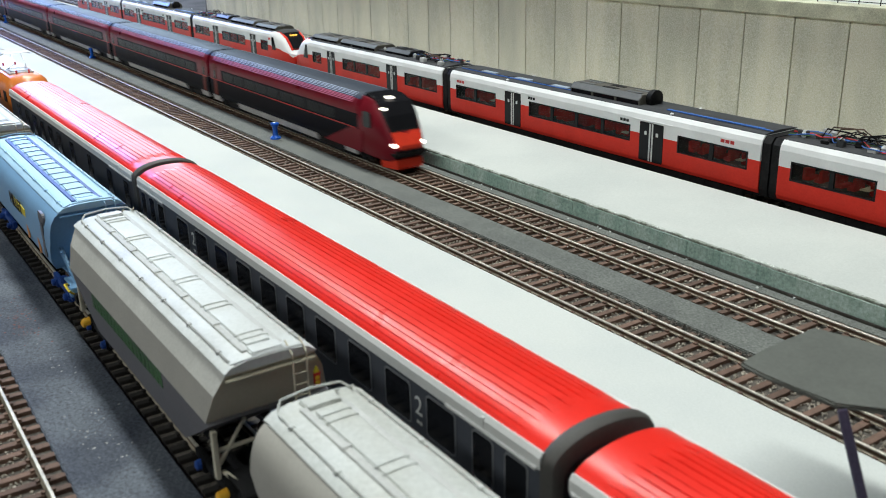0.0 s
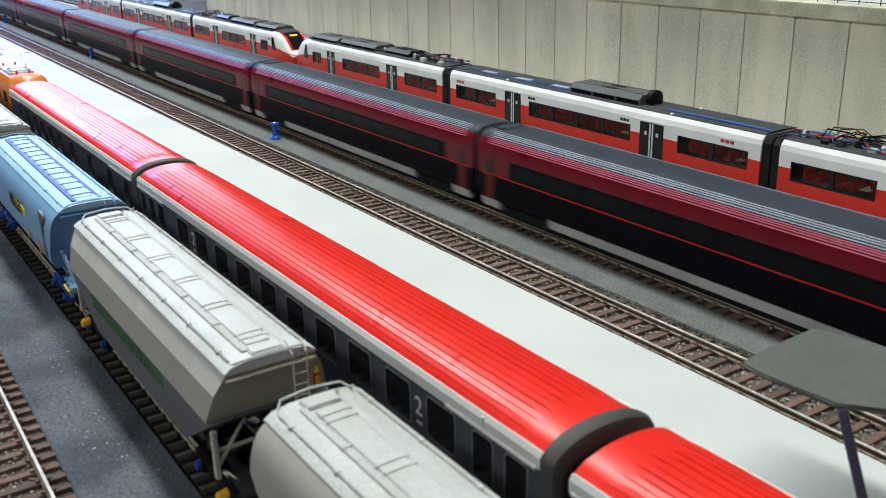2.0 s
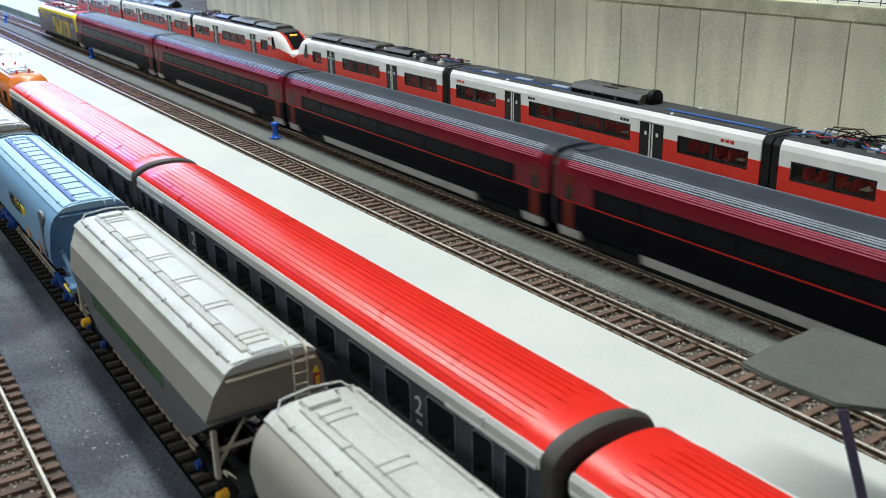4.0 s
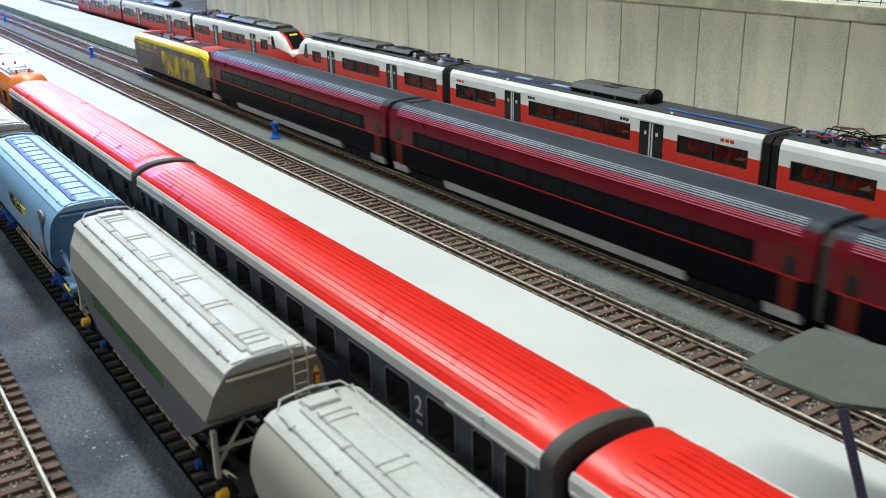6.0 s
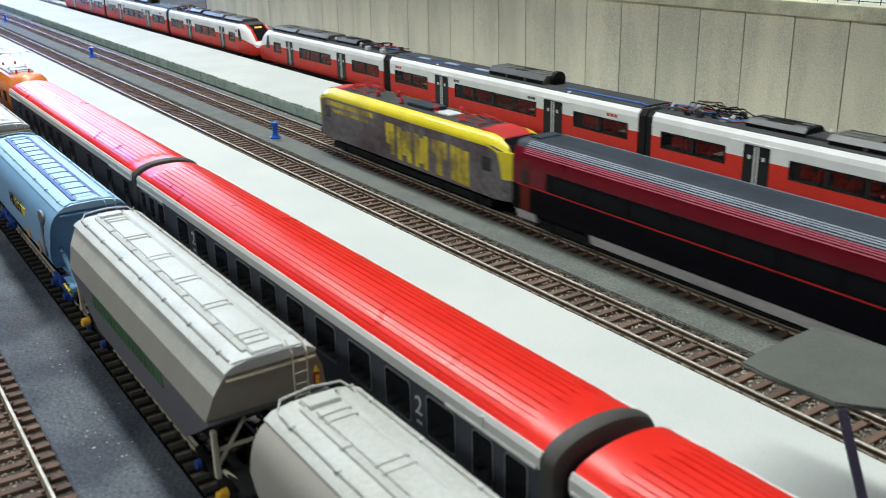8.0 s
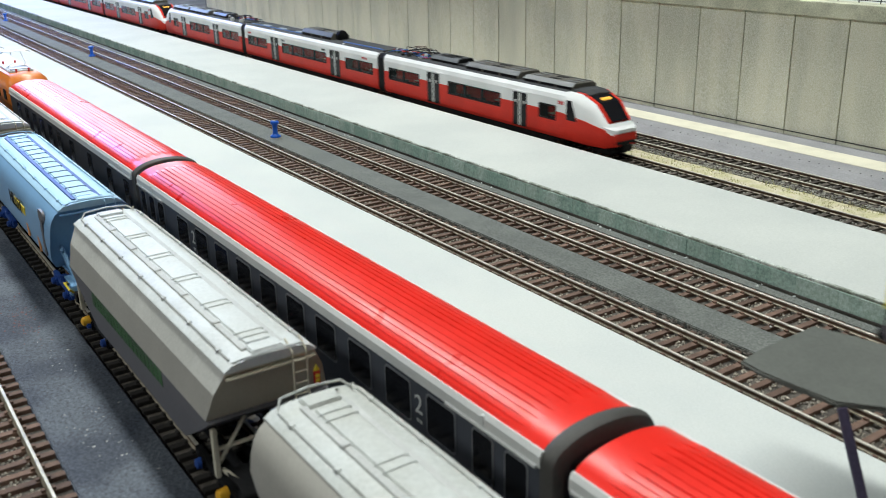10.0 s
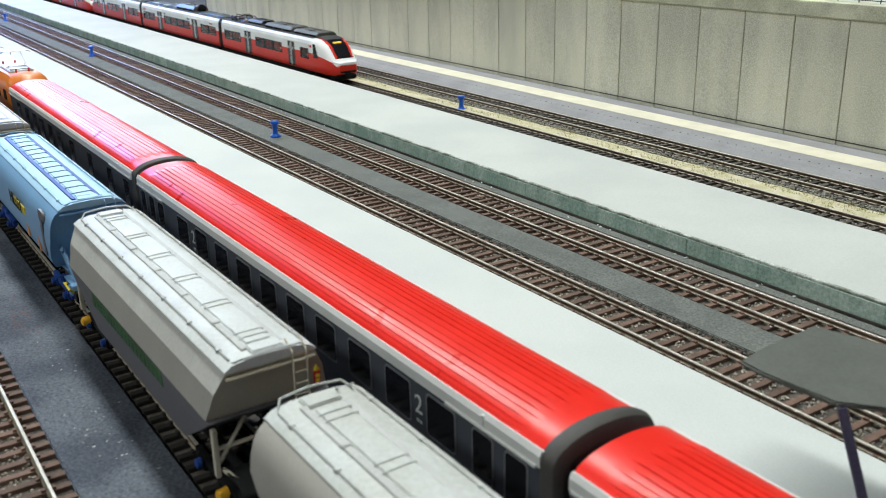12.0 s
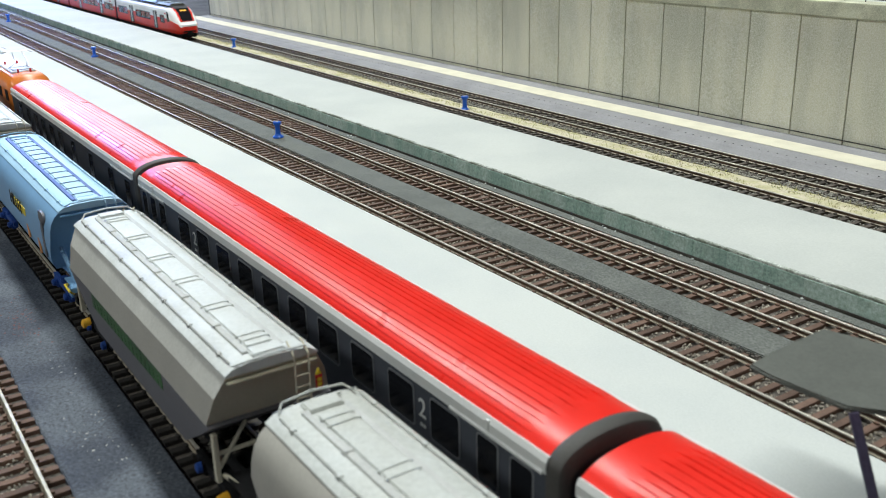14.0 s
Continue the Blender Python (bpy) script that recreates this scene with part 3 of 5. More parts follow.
def bogie(parent, x, frame_mat, base=20.0, cap_mat=None):
    bm = BM()
    for s in (-1, 1):
        box(bm, x - base * 0.78, x + base * 0.78, s * 12.2 - 1, s * 12.2 + 1, 4.2, 7.4, 0, 0.3)
        for dx in (-base / 2, base / 2):
            box(bm, x + dx - 2.6, x + dx + 2.6, s * 12.6 - 1.3, s * 12.6 + 1.3, 2.6, 6.6, 0, 0.4)
        turned(bm, [(1.6, 7.4), (1.6, 10)], 10, at=(x, s * 12, 0))
    box(bm, x - 4, x + 4, -12, 12, 4.6, 8.5, 0, 0.4)
    b = part("bogie", bm, frame_mat, parent)
    if cap_mat:
        for dx in (-base / 2, base / 2):
            part("axle_cap", turned(BM(), [(0.4, -15.6), (1.5, -15.2), (1.7, -13.6)], 14, "y", (x + dx, 0, 4.6)), cap_mat, b, "painted axle box cover", True)
    for dx in (-base / 2, base / 2):
        wheelset(parent, x + dx)


def bars(name, parent, material, x0, x1, z0, z1, y, count, slope=None, depth=-0.12, label=""):
    """Unreadable lettering as plain bars on a side."""
    bm = BM()
    step = (x1 - x0) / count
    for k in range(count):
        a = x0 + k * step
        box(bm, a, a + step * 0.8, min(y, y + depth), max(y, y + depth), z0, z1)
    return part(name, bm, material, parent, label)


# ---- grain hopper wagons ----
def hopper(x, faceted, roof_mat, side_mat, mid_mat, low_mat, bogie_mat, label, cap_mat, logo=None):
    w = thing("hopper_wagon", x, 84, RT, label, "freight wagon", "grain hoppers")
    L = 76.0
    if faceted:
        up = [(12.3, 44.0), (15.6, 37.5), (17.6, 29.4)]
    else:
        up = [(12.3, 44.0), (14.6, 42.0), (16.2, 39.2), (17.2, 35.6), (17.7, 31), (17.7, 26.5), (17.2, 22), (16.2, 18), (14.6, 14.5)]
    top_half = [(0, 46.2), (6.5, 46.0), (10.5, 45.2), (12.3, 44.0)]
    # roof skin
    rb = BM()
    prism(rb, both([(12.9, 43.6), (12.9, 44.1), (10.8, 45.5), (6.5, 46.3), (0, 46.5)]), -L, L)
    part("roof", rb, roof_mat, w, smooth=True)
    # upper and middle side skins
    sb = BM()
    zlow = up[-1][1]
    prism(sb, both([(up[-1][0], zlow)] + up[-2::-1] + [(12.0, 43.9)]), -L + 0.5, L - 0.5)
    # facets get darker tones downwards: side shading put into the colour
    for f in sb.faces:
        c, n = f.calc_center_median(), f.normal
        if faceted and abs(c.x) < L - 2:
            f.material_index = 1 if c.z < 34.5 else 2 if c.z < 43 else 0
    if faceted:
        for v in sb.verts:
            v.co.x *= 1 - 0.0042 * (43.9 - v.co.z)
    if not faceted:
        for v in sb.verts:
            if v.co.z < 30:
                v.co.x *= 1 - 0.012 * (30 - v.co.z)
    part("side_shell", sb, [side_mat, mid_mat, HOPPER_PALE], w, "upper side walls and ends, facet colours hold the shading", not faceted)
    # lower tapering hopper with sloped ends
    lb = BM()
    def ring(xa, half, z):
        return [(-xa, -half, z), (xa, -half, z), (xa, half, z), (-xa, half, z)]
    # on the faceted wagon low_mat's dark grey includes the shade below
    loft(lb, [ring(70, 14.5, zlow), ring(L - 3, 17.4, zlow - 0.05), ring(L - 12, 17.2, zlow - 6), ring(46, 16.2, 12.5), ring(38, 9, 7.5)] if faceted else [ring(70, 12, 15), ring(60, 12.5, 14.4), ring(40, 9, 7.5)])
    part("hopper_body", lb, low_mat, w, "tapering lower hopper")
    for cx in (-24, 0, 24):
        ch = BM()
        loft(ch, [[(cx - 8, -8, 9), (cx + 8, -8, 9), (cx + 8, 8, 9), (cx - 8, 8, 9)], [(cx - 4, -6, 2.6), (cx + 4, -6, 2.6), (cx + 4, 6, 2.6), (cx - 4, 6, 2.6)]])
        part("chute", ch, BLACK, w)
    # sole bar, end platforms and struts
    fb = BM()
    for s in (-1, 1):
        box(fb, -86, 86, s * 9 - 0.8, s * 9 + 0.8, 10, 13, 0, 0.2)
        for e in (-1, 1):
            if faceted:
                # upright end post with a slanting brace
                part("end_post", box(BM(), e * 70 - 1.0, e * 70 + 1.0, s * 15.6 - 0.7, s * 15.6 + 0.7, 11.5, 26.0, 0, 0.2), HOPPER_CREAM, w, "cream end post")
                part("strut", rod(BM(), (e * 70, s * 14.8, 15.5), (e * 70, s * 6.6, 27.2), 0.6), HOPPER_CREAM, w)
                part("strut", rod(BM(), (e * 70, s * 14.0, 13.0), (e * 82, s * 11, 12.5), 0.7), HOPPER_CREAM, w)
            else:
                part("strut", rod(BM(), (e * 82, s * 11, 12), (e * 70, s * 13, 27), 0.8), low_mat, w)
                part("strut", rod(BM(), (e * 66, s * 10, 12), (e * 73, s * 13.5, 26), 0.75), low_mat, w)
    for e in (-1, 1):
        if faceted:
            part("cross_bar", rod(BM(), (e * 70, -15.2, 19.8), (e * 70, 15.2, 19.8), 0.65), HOPPER_CREAM, w)
    for e in (-1, 1):
        box(fb, e * 84 - 2, e * 84 + 2, -15, 15, 9.5, 13.5, 0, 0.3)
        box(fb, e * 77 - 6, e * 77 + 6, -14, 14, 12.8, 13.4, 0, 0.1)
    part("underframe", fb, low_mat if roof_mat is HOPPER_BLUE_ROOF_LIT else BLACK, w, "sole bars and end platforms")
    for e in (-1, 1):
        for s in (-10, 10):
            bb = BM()
            rod(bb, (e * 86, s, 11.5), (e * 90.5, s, 11.5), 0.9, n=10)
            rod(bb, (e * 90.2, s, 11.5), (e * 90.9, s, 11.5), 2.3, n=14)
            part("buffer", bb, BLACK, w)
        # end ladder
        ld = BM()
        for s in (5.5, 9.5):
            rod(ld, (e * (L + 1.2), s, 14), (e * (L + 1.2), s, 45), 0.28)
            rod(ld, (e * (L + 1.2), s, 45), (e * (L - 3), s, 47.5), 0.28)
        for k in range(9):
            rod(ld, (e * (L + 1.2), 5.5, 16 + k * 3.3), (e * (L + 1.2), 9.5, 16 + k * 3.3), 0.22)
        part("ladder", ld, roof_mat if not faceted else HOPPER_CREAM, w)
        # end rail round the walkway
        pts = [(e * (L - 2), -10.5, 45.3), (e * (L + 1), -8, 47.2), (e * (L + 1.5), 0, 47.8), (e * (L + 1), 8, 47.2), (e * (L - 2), 10.5, 45.3)]
        part("end_rail", hoop(BM(), pts, 0.33, 6), roof_mat, w)
        # small plates on the end wall
        ep = BM()
        box(ep, e * L - 0.2 if e > 0 else e * L - 0.45, e * L + 0.45 if e > 0 else e * L + 0.2, 11.6, 13.4, 33.0, 37.2)
        sign = part("end_plate", ep, RED_PRINT, w, "small dark red warning plate")
        for z0, z1 in ((34.0, 34.9), (35.4, 36.3)):
            part("sign_bar", box(BM(), e * (L + 0.5) - 0.12, e * (L + 0.5) + 0.12, 11.9, 13.1, z0, z1), YELLOW_PRINT, sign)
        part("sign_triangle", loft(BM(), [[(e * L + d, 11.6, 37.4), (e * L + d, 13.4, 37.4), (e * L + d, 12.5, 39.2)] for d in (-0.2 * e, 0.5 * e)]), YELLOW_PRINT, sign, "yellow warning triangle")
        # ledge and raised step at the roof's end
        part("roof_ledge", box(BM(), e * (L - 0.2) - 0.7, e * (L - 0.2) + 0.7, -12.6, 12.6, 41.6, 42.3, 0, 0.2), side_mat, w)
        part("roof_step", box(BM(), e * (L - 4) - 2.6, e * (L - 4) + 2.6, -4.5, 4.5, 45.6, 47.3, 0, 0.4), roof_mat, w)
    # roof hatches along the middle, with side gutters
    hb = BM()
    box(hb, -L + 8, L - 8, -3.6, 3.6, 46.2, 46.9, 0, 0.3)
    hatch = part("hatch", hb, roof_mat, w, "long pale loading hatch")
    grey_roof = roof_mat is not HOPPER_BLUE_ROOF_LIT
    for k in range(13 if not grey_roof else 6):
        n = 13 if not grey_roof else 6
        xk = -L + 13 + k * (2 * L - 26) / (n - 1)
        prof = [(xk, -4.3, 46.0), (xk, -4.1, 46.9), (xk, -2.5, 47.05), (xk, 2.5, 47.05), (xk, 4.1, 46.9), (xk, 4.3, 46.0)]
        for dx in ((-1.7, 1.7) if grey_roof else (0,)):
            part("clamp", hoop(BM(), [(a + dx, y, z) for a, y, z in prof], 0.2 if grey_roof else 0.24), roof_mat if grey_roof else CLAMP_BLUE, hatch, "pale hatch clamp" if grey_roof else "navy hatch clamp")
        if grey_roof and k < n - 1:
            part("hinge", box(BM(), xk + 11.5, xk + 13.5, -6.2, -3.9, 46.7, 47.2, 0, 0.15), WALKWAY, hatch)
    for s in (-1, 1):
        gb = BM()
        box(gb, -L + 5, L - 5, s * 5.1 - 0.9, s * 5.1 + 0.9, 46.0, 46.9 if s < 0 else 46.4, 0, 0.15)
        part("walkway", gb, WALKWAY if faceted else BLUE_DARK if roof_mat is HOPPER_BLUE_ROOF_LIT else WALKWAY, w, "grated roof walkway")
        gb = BM()
        rod(gb, (-L + 3, s * 10.4, 46.0), (L - 3, s * 10.4, 46.0), 0.3)
        for k in range(7):
            xk = -L + 10 + k * (2 * L - 20) / 6
            box(gb, xk - 0.6, xk + 0.6, s * 10.4 - 0.6, s * 10.4 + 0.6, 44.8, 46.4)
        part("side_pipe", gb, WALKWAY if faceted else roof_mat, w)
    for bx in (-60, 60):
        bogie(w, bx, bogie_mat, 20.7, cap_mat)
    if not faceted:
        # the round wagons stand a little lower
        for o in w.children_recursive:
            for v in o.data.vertices:
                v.co.z -= 0.055 * max(0.0, v.co.z - 0.018)
    return w


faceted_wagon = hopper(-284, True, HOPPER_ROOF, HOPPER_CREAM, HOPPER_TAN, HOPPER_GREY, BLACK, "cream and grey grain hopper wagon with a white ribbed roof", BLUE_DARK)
bars("lettering", faceted_wagon, GREEN_PRINT, -42, 35, 23.6, 28.8, -17.3, 19, label="green lettering, unreadable")
for dx, dz in ((-71, 6.0), (70, 5.5)):
    part("axle_cover", turned(BM(), [(0.5, -17.0), (1.7, -16.4), (2.1, -13.6)], 16, "y", (dx, 0, dz)), YELLOW_CAP, faceted_wagon, "yellow axle box cover", True)
near_wagon = hopper(-108.0, False, HOPPER_ROOF_DULL, HOPPER_TAN, HOPPER_TAN, HOPPER_GREY, BLACK, "pale grey round-sided grain hopper wagon", BLUE_DARK)
blue_wagon = hopper(-461.5, False, HOPPER_BLUE_ROOF_LIT, HOPPER_BLUE, HOPPER_BLUE, HOPPER_BLUE, BLUE_DARK, "light blue round-sided grain hopper wagon with painted plants", BLUE_DARK)
part("name_panel", prism(BM(), [(-17.85, 29.6), (-17.55, 29.6), (-17.55, 33.2), (-17.85, 33.2)], -2, 28), YELLOW_PRINT, blue_wagon, "yellow ground of the lettering")
name_curve = bpy.data.curves.new("name_lettering", "FONT")
name_curve.body, name_curve.size, name_curve.extrude = "MILLET", 8.6 * MM, 0.12 * MM
name_tmp = bpy.data.objects.new("name_outline", name_curve)
name_mesh = bpy.data.meshes.new_from_object(name_tmp)
bpy.data.objects.remove(name_tmp)
name_mesh.materials.append(BLACK)
name_ob = new("lettering", name_mesh)
name_ob.parent = blue_wagon
name_ob.matrix_basis = pose(-2.5 * MM, -18.3 * MM, 29.6 * MM, 90, 0, 0)
tagged(name_ob, "black grain name lettering")
for dx, z0 in ((22, 20), (44, 19)):
    ear = BM()
    loft(ear, [[(dx + 6, -17.9, z0), (dx + 9, -17.9, z0 + 1), (dx + 4, -17.5, z0 + 12), (dx + 2, -17.5, z0 + 10)], [(dx + 6, -17.4, z0), (dx + 9, -17.4, z0 + 1), (dx + 4, -16.8, z0 + 12), (dx + 2, -16.8, z0 + 10)]])
    part("painted_ear", ear, ORANGE_PRINT, blue_wagon, "orange painted grain ear")
part("hose", hoop(BM(), [(79, -14.5, 13), (84, -16.5, 15), (89, -16, 13.5), (86, -14, 11), (81, -13, 12)], 0.5, 6), YELLOW_PRINT, blue_wagon, "yellow brake hose")
mush = BM()
plate(mush, 55.5, 65.5, 34.5, 40, -16.2, -1.0, 2.4)
plate(mush, 60.5, 64.5, 21, 36, -17.4, -0.45, 1.2)
part("painted_plant", mush, HOPPER_GREY, blue_wagon, "dark brown painted plant")
copy_thing(faceted_wagon, pose(-640 * MM, 84 * MM, RT * MM))
copy_thing(faceted_wagon, pose(-819 * MM, 84 * MM, RT * MM))


# ---- red-roofed passenger coaches ----
def coach_roof_arc(w, z0, h, n, bump):
    pts = []
    for k in range(n + 1):
        a = math.pi * k / n
        ca, sa = math.cos(a), math.sin(a)
        y = w * math.copysign(abs(ca) ** 0.95, ca)
        z = z0 + h * sa ** 0.92
        pts.append((y, z))
    return pts


def red_coach(x, length, wins, body_mat, label, digits):
    c = thing("passenger_coach", x, 136.5, RT, label, "railway coach", "red-roofed coaches")
    H = length / 2
    part("body", prism(BM(), both([(15.2, 4.5), (16.2, 7), (16.3, 33.0)]), -H, H), body_mat, c)
    part("floor_frame", box(BM(), -H + 20, H - 20, -11, 11, 2.2, 4.6, 0, 0.4), BLACK, c)
    gut = BM()
    for s in (-1, 1):
        prism(gut, [(s * 16.1, 32.2), (s * 16.75, 32.2), (s * 16.7, 35.2), (s * 15.9, 36.6), (s * 15.2, 36.4)], -H, H)
        for e in (-1, 1):
            prism(gut, [(s * 16.3, 32.0), (s * 17.3, 32.0), (s * 17.3, 32.7), (s * 16.3, 32.9)], e * H - e * 38, e * H - e * 1.0)
            box(gut, e * H - e * 22 - 0.5, e * H - e * 22 + 0.5, s * 16.6 - 0.35, s * 16.6 + 0.35, 32.2, 36)
    part("gutter", gut, GUTTER, c, "pale grey gutter strip")
    # smooth end caps and ribbed middle of the roof
    arc = coach_roof_arc(16.0, 34.0, 6.2, 28, 0)
    rf = BM()
    prism(rf, arc, -H, H)
    roof = part("roof", rf, ROOF_RED, c, "glossy red roof", True)
    rng2 = coach_roof_arc(16.0, 34.0, 6.2, 200, 0)
    count = 17
    for k in range(count):
        a0, a1 = 16 + k * 168 / count, 16 + (k + 0.82) * 168 / count
        i0, i1 = int(a0), int(a1)
        lo = [rng2[i] for i in (i0, (i0 + i1) // 2, i1)]
        up = [(y * 1.012, 34.0 + (z - 34.0) * 1.07) for y, z in lo]
        mid_ring = lo + up[::-1]
        flat = lo + [(y * 1.001, z + 0.01) for y, z in lo[::-1]]
        end_in = 12 + 2.5 * (k % 2)
        part("rib", loft(BM(), [[(x, y, z) for y, z in ring] for x, ring in ((-H + end_in - 4, flat), (-H + end_in, mid_ring), (H - end_in, mid_ring), (H - end_in + 4, flat))]), ROOF_RED, roof)
    # windows on both sides
    for s in (-1, 1):
        for wx, ww, z0, z1 in wins:
            fr = BM()
            plate(fr, wx - ww / 2 - 0.55, wx + ww / 2 + 0.55, z0 - 0.55, z1 + 0.55, s * 16.2, s * 0.32, 1.5)
            win = part("window", fr, WINDOW_FRAME if body_mat is COACH_BODY else COACH_BODY, c)
            pn = BM()
            plate(pn, wx - ww / 2, wx + ww / 2, z0, z1, s * 16.3, s * 0.32, 1.1)
            part("pane", pn, GLASS_DARK, win)
    # rubber corridor frames at the ends
    for e in (1,):
        bl = BM()
        outer = coach_roof_arc(16.4, 33.4, 7.3, 24, 0)
        outer = [(16.3, 8)] + outer + [(-16.3, 8)]
        inner = [(y * 0.80, 8 + (z - 8) * 0.86) for y, z in outer]
        n = len(outer)
        rings = []
        for dx, k, q in ((-0.4, 1.0, outer), (0.9, 1.012, outer), (2.7, 1.012, outer), (4.0, 0.99, outer), (4.6, 0.94, outer), (4.4, 1.0, inner), (-0.4, 1.0, inner)):
            rings.append([bl.verts.new((e * (H + dx), y * k, 8 + (z - 8) * k)) for y, z in q])
        for a, b in zip(rings, rings[1:] + rings[:1]):
            for i in range(n - 1):
                bl.faces.new((a[i], a[i + 1], b[i + 1], b[i]))
        part("corridor_bellows", bl, RUBBER, c, "grey rubber corridor frame", True)
    for e in (-1, 1):
        part("end_door", box(BM(), e * H - 0.3, e * H + 0.5, -5, 5, 6, 28, 0, 0.2), BLACK, c)
    # class numbers
    for dx in digits:
        for s in (-1,):
            cu = bpy.data.curves.new("class_number", "FONT")
            cu.body, cu.size, cu.extrude = "2", 8.0 * MM, 0.1 * MM
            tmp = bpy.data.objects.new("class_number_outline", cu)
            me = bpy.data.meshes.new_from_object(tmp)
            bpy.data.objects.remove(tmp)
            me.materials.append(GUTTER)
            o = new("class_number", me)
            o.parent = c
            o.matrix_basis = pose((dx - 2) * MM, -16.42 * MM, 22.5 * MM, 90, 0, 0)
            tagged(o, "pale class number 2")
            bars("lettering", c, GUTTER, dx - 1.2, dx + 1.8, 19.5, 20.5, -16.3, 2)
    for bx in (-H + 42, H - 42):
        bogie(c, bx, BLACK, 29)
    return c


XC = -293.5
front_wins = [(v - XC + 5.4, 13, 18.3, 30.2) for v in (-388.5, -366.2, -344, -321.7, -299.5, -277.2, -255, -232.8, -210.6, -188.7)]
front_wins += [(-425 - XC, 7, 15, 30.2), (-412 - XC, 8, 16, 30.2), (-164.5 - XC, 8, 17, 30.2), (-151 - XC, 8, 12, 30.2), (-437.5 - XC, 6, 10, 30.2)]
coach_a = red_coach(XC, 303, front_wins, COACH_BODY, "slate grey coach with a glossy red ribbed roof", (-194.3 - XC, -371.0 - XC))
near_coach = copy_thing(coach_a, pose((XC + 313) * MM, 136.5 * MM, RT * MM))
XD = -605.5
far_wins = [(v - XD + 5, 11, 17, 29.5) for v in (-733, -706, -682, -660, -636, -613)] + [(-576 - XD, 9, 15, 29.5), (-536 - XD, 8, 14, 29.5), (-496 - XD, 9, 14, 29.5), (-466 - XD, 8, 13, 29.5)]
red_coach(XD, 303, far_wins, COACH_BODY_FAR, "dark older coach with a red ribbed roof and few windows", ())


# ---- orange electric engine at the head of the coaches ----
def pantograph(parent, x, z, material, folded=True, s=1.0):
    """Base frame with arms, collector bars and insulators of their own."""
    knee, top = (2.4, 3.7) if folded else (6, 13)
    frame_line = [(x - 9 * s, -7, z + 0.6), (x + 9 * s, -7, z + 0.6), (x + 9 * s, 7, z + 0.6), (x - 9 * s, 7, z + 0.6), (x - 9 * s, -6.6, z + 0.6)]
    p = part("pantograph", hoop(BM(), frame_line, 0.42), material, parent)
    for y in (-7, 7):
        part("arm", hoop(BM(), [(x - 8 * s, y * 0.9, z + 0.8), (x + 9 * s, y * 0.6, z + knee), (x - 4 * s, y * 0.5, z + top)], 0.36), material, p)
        for dx in (-8 * s, 8 * s):
            part("insulator", turned(BM(), [(0.9, z - 0.3), (1.2, z), (0.7, z + 0.3), (0.9, z + 0.7)], 8, at=(x + dx, y, 0)), material, p)
    for dx in (-5, -3):
        part("collector", hoop(BM(), [(x + dx * s, -11, z + top - 1.2), (x + dx * s, -8, z + top + 0.1), (x + dx * s, 8, z + top + 0.1), (x + dx * s, 11, z + top - 1.2)], 0.36), material, p)
    return p


eng = thing("electric_engine", -858, 136.5, RT, "orange electric engine with folded pantographs", "locomotive")
sec = []
for x, w, zt in ((-92, 12, 34), (-88, 15, 40), (-80, 16.3, 43), (80, 16.3, 43), (88, 15.4, 41), (92, 12.5, 36)):
    sec.append([(x, y, z) for y, z in both([(w * 0.97, 6), (w, 9), (w, zt * 0.72), (w * 0.93, zt * 0.88), (w * 0.7, zt * 0.97), (0, zt)])])
part("body", loft(BM(), sec), ORANGE, eng, smooth=True)
part("underframe", box(BM(), -80, 80, -12, 12, 3, 6.5, 0, 0.5), BLACK, eng)
for s in (-1, 1):
    for x0, x1 in ((-84, -74), (-60, -40), (-30, -10), (10, 30), (40, 60), (74, 84)):
        part("side_window", plate(BM(), x0, x1, 24, 32, s * 16.2, s * 0.3, 1), BLACK, eng)
part("roof_deck", box(BM(), -70, 70, -9, 9, 42, 43.6, 0, 0.5), GUTTER, eng)
pantograph(eng, 58, 43.6, STEEL, False, 1.0)
pantograph(eng, -58, 43.6, STEEL)
for x in (24, 76):
    for y in (-5, 4):
        part("insulator", turned(BM(), [(0.6, 43), (0.9, 44), (0.6, 44.5), (0.9, 45.2), (0.4, 46)], 10, at=(x, y, 0)), RED_PRINT, eng)
for bx in (-55, 55):
    bogie(eng, bx, BLACK, 32)


# ---- red and white commuter railcars ----
EY = 424.15


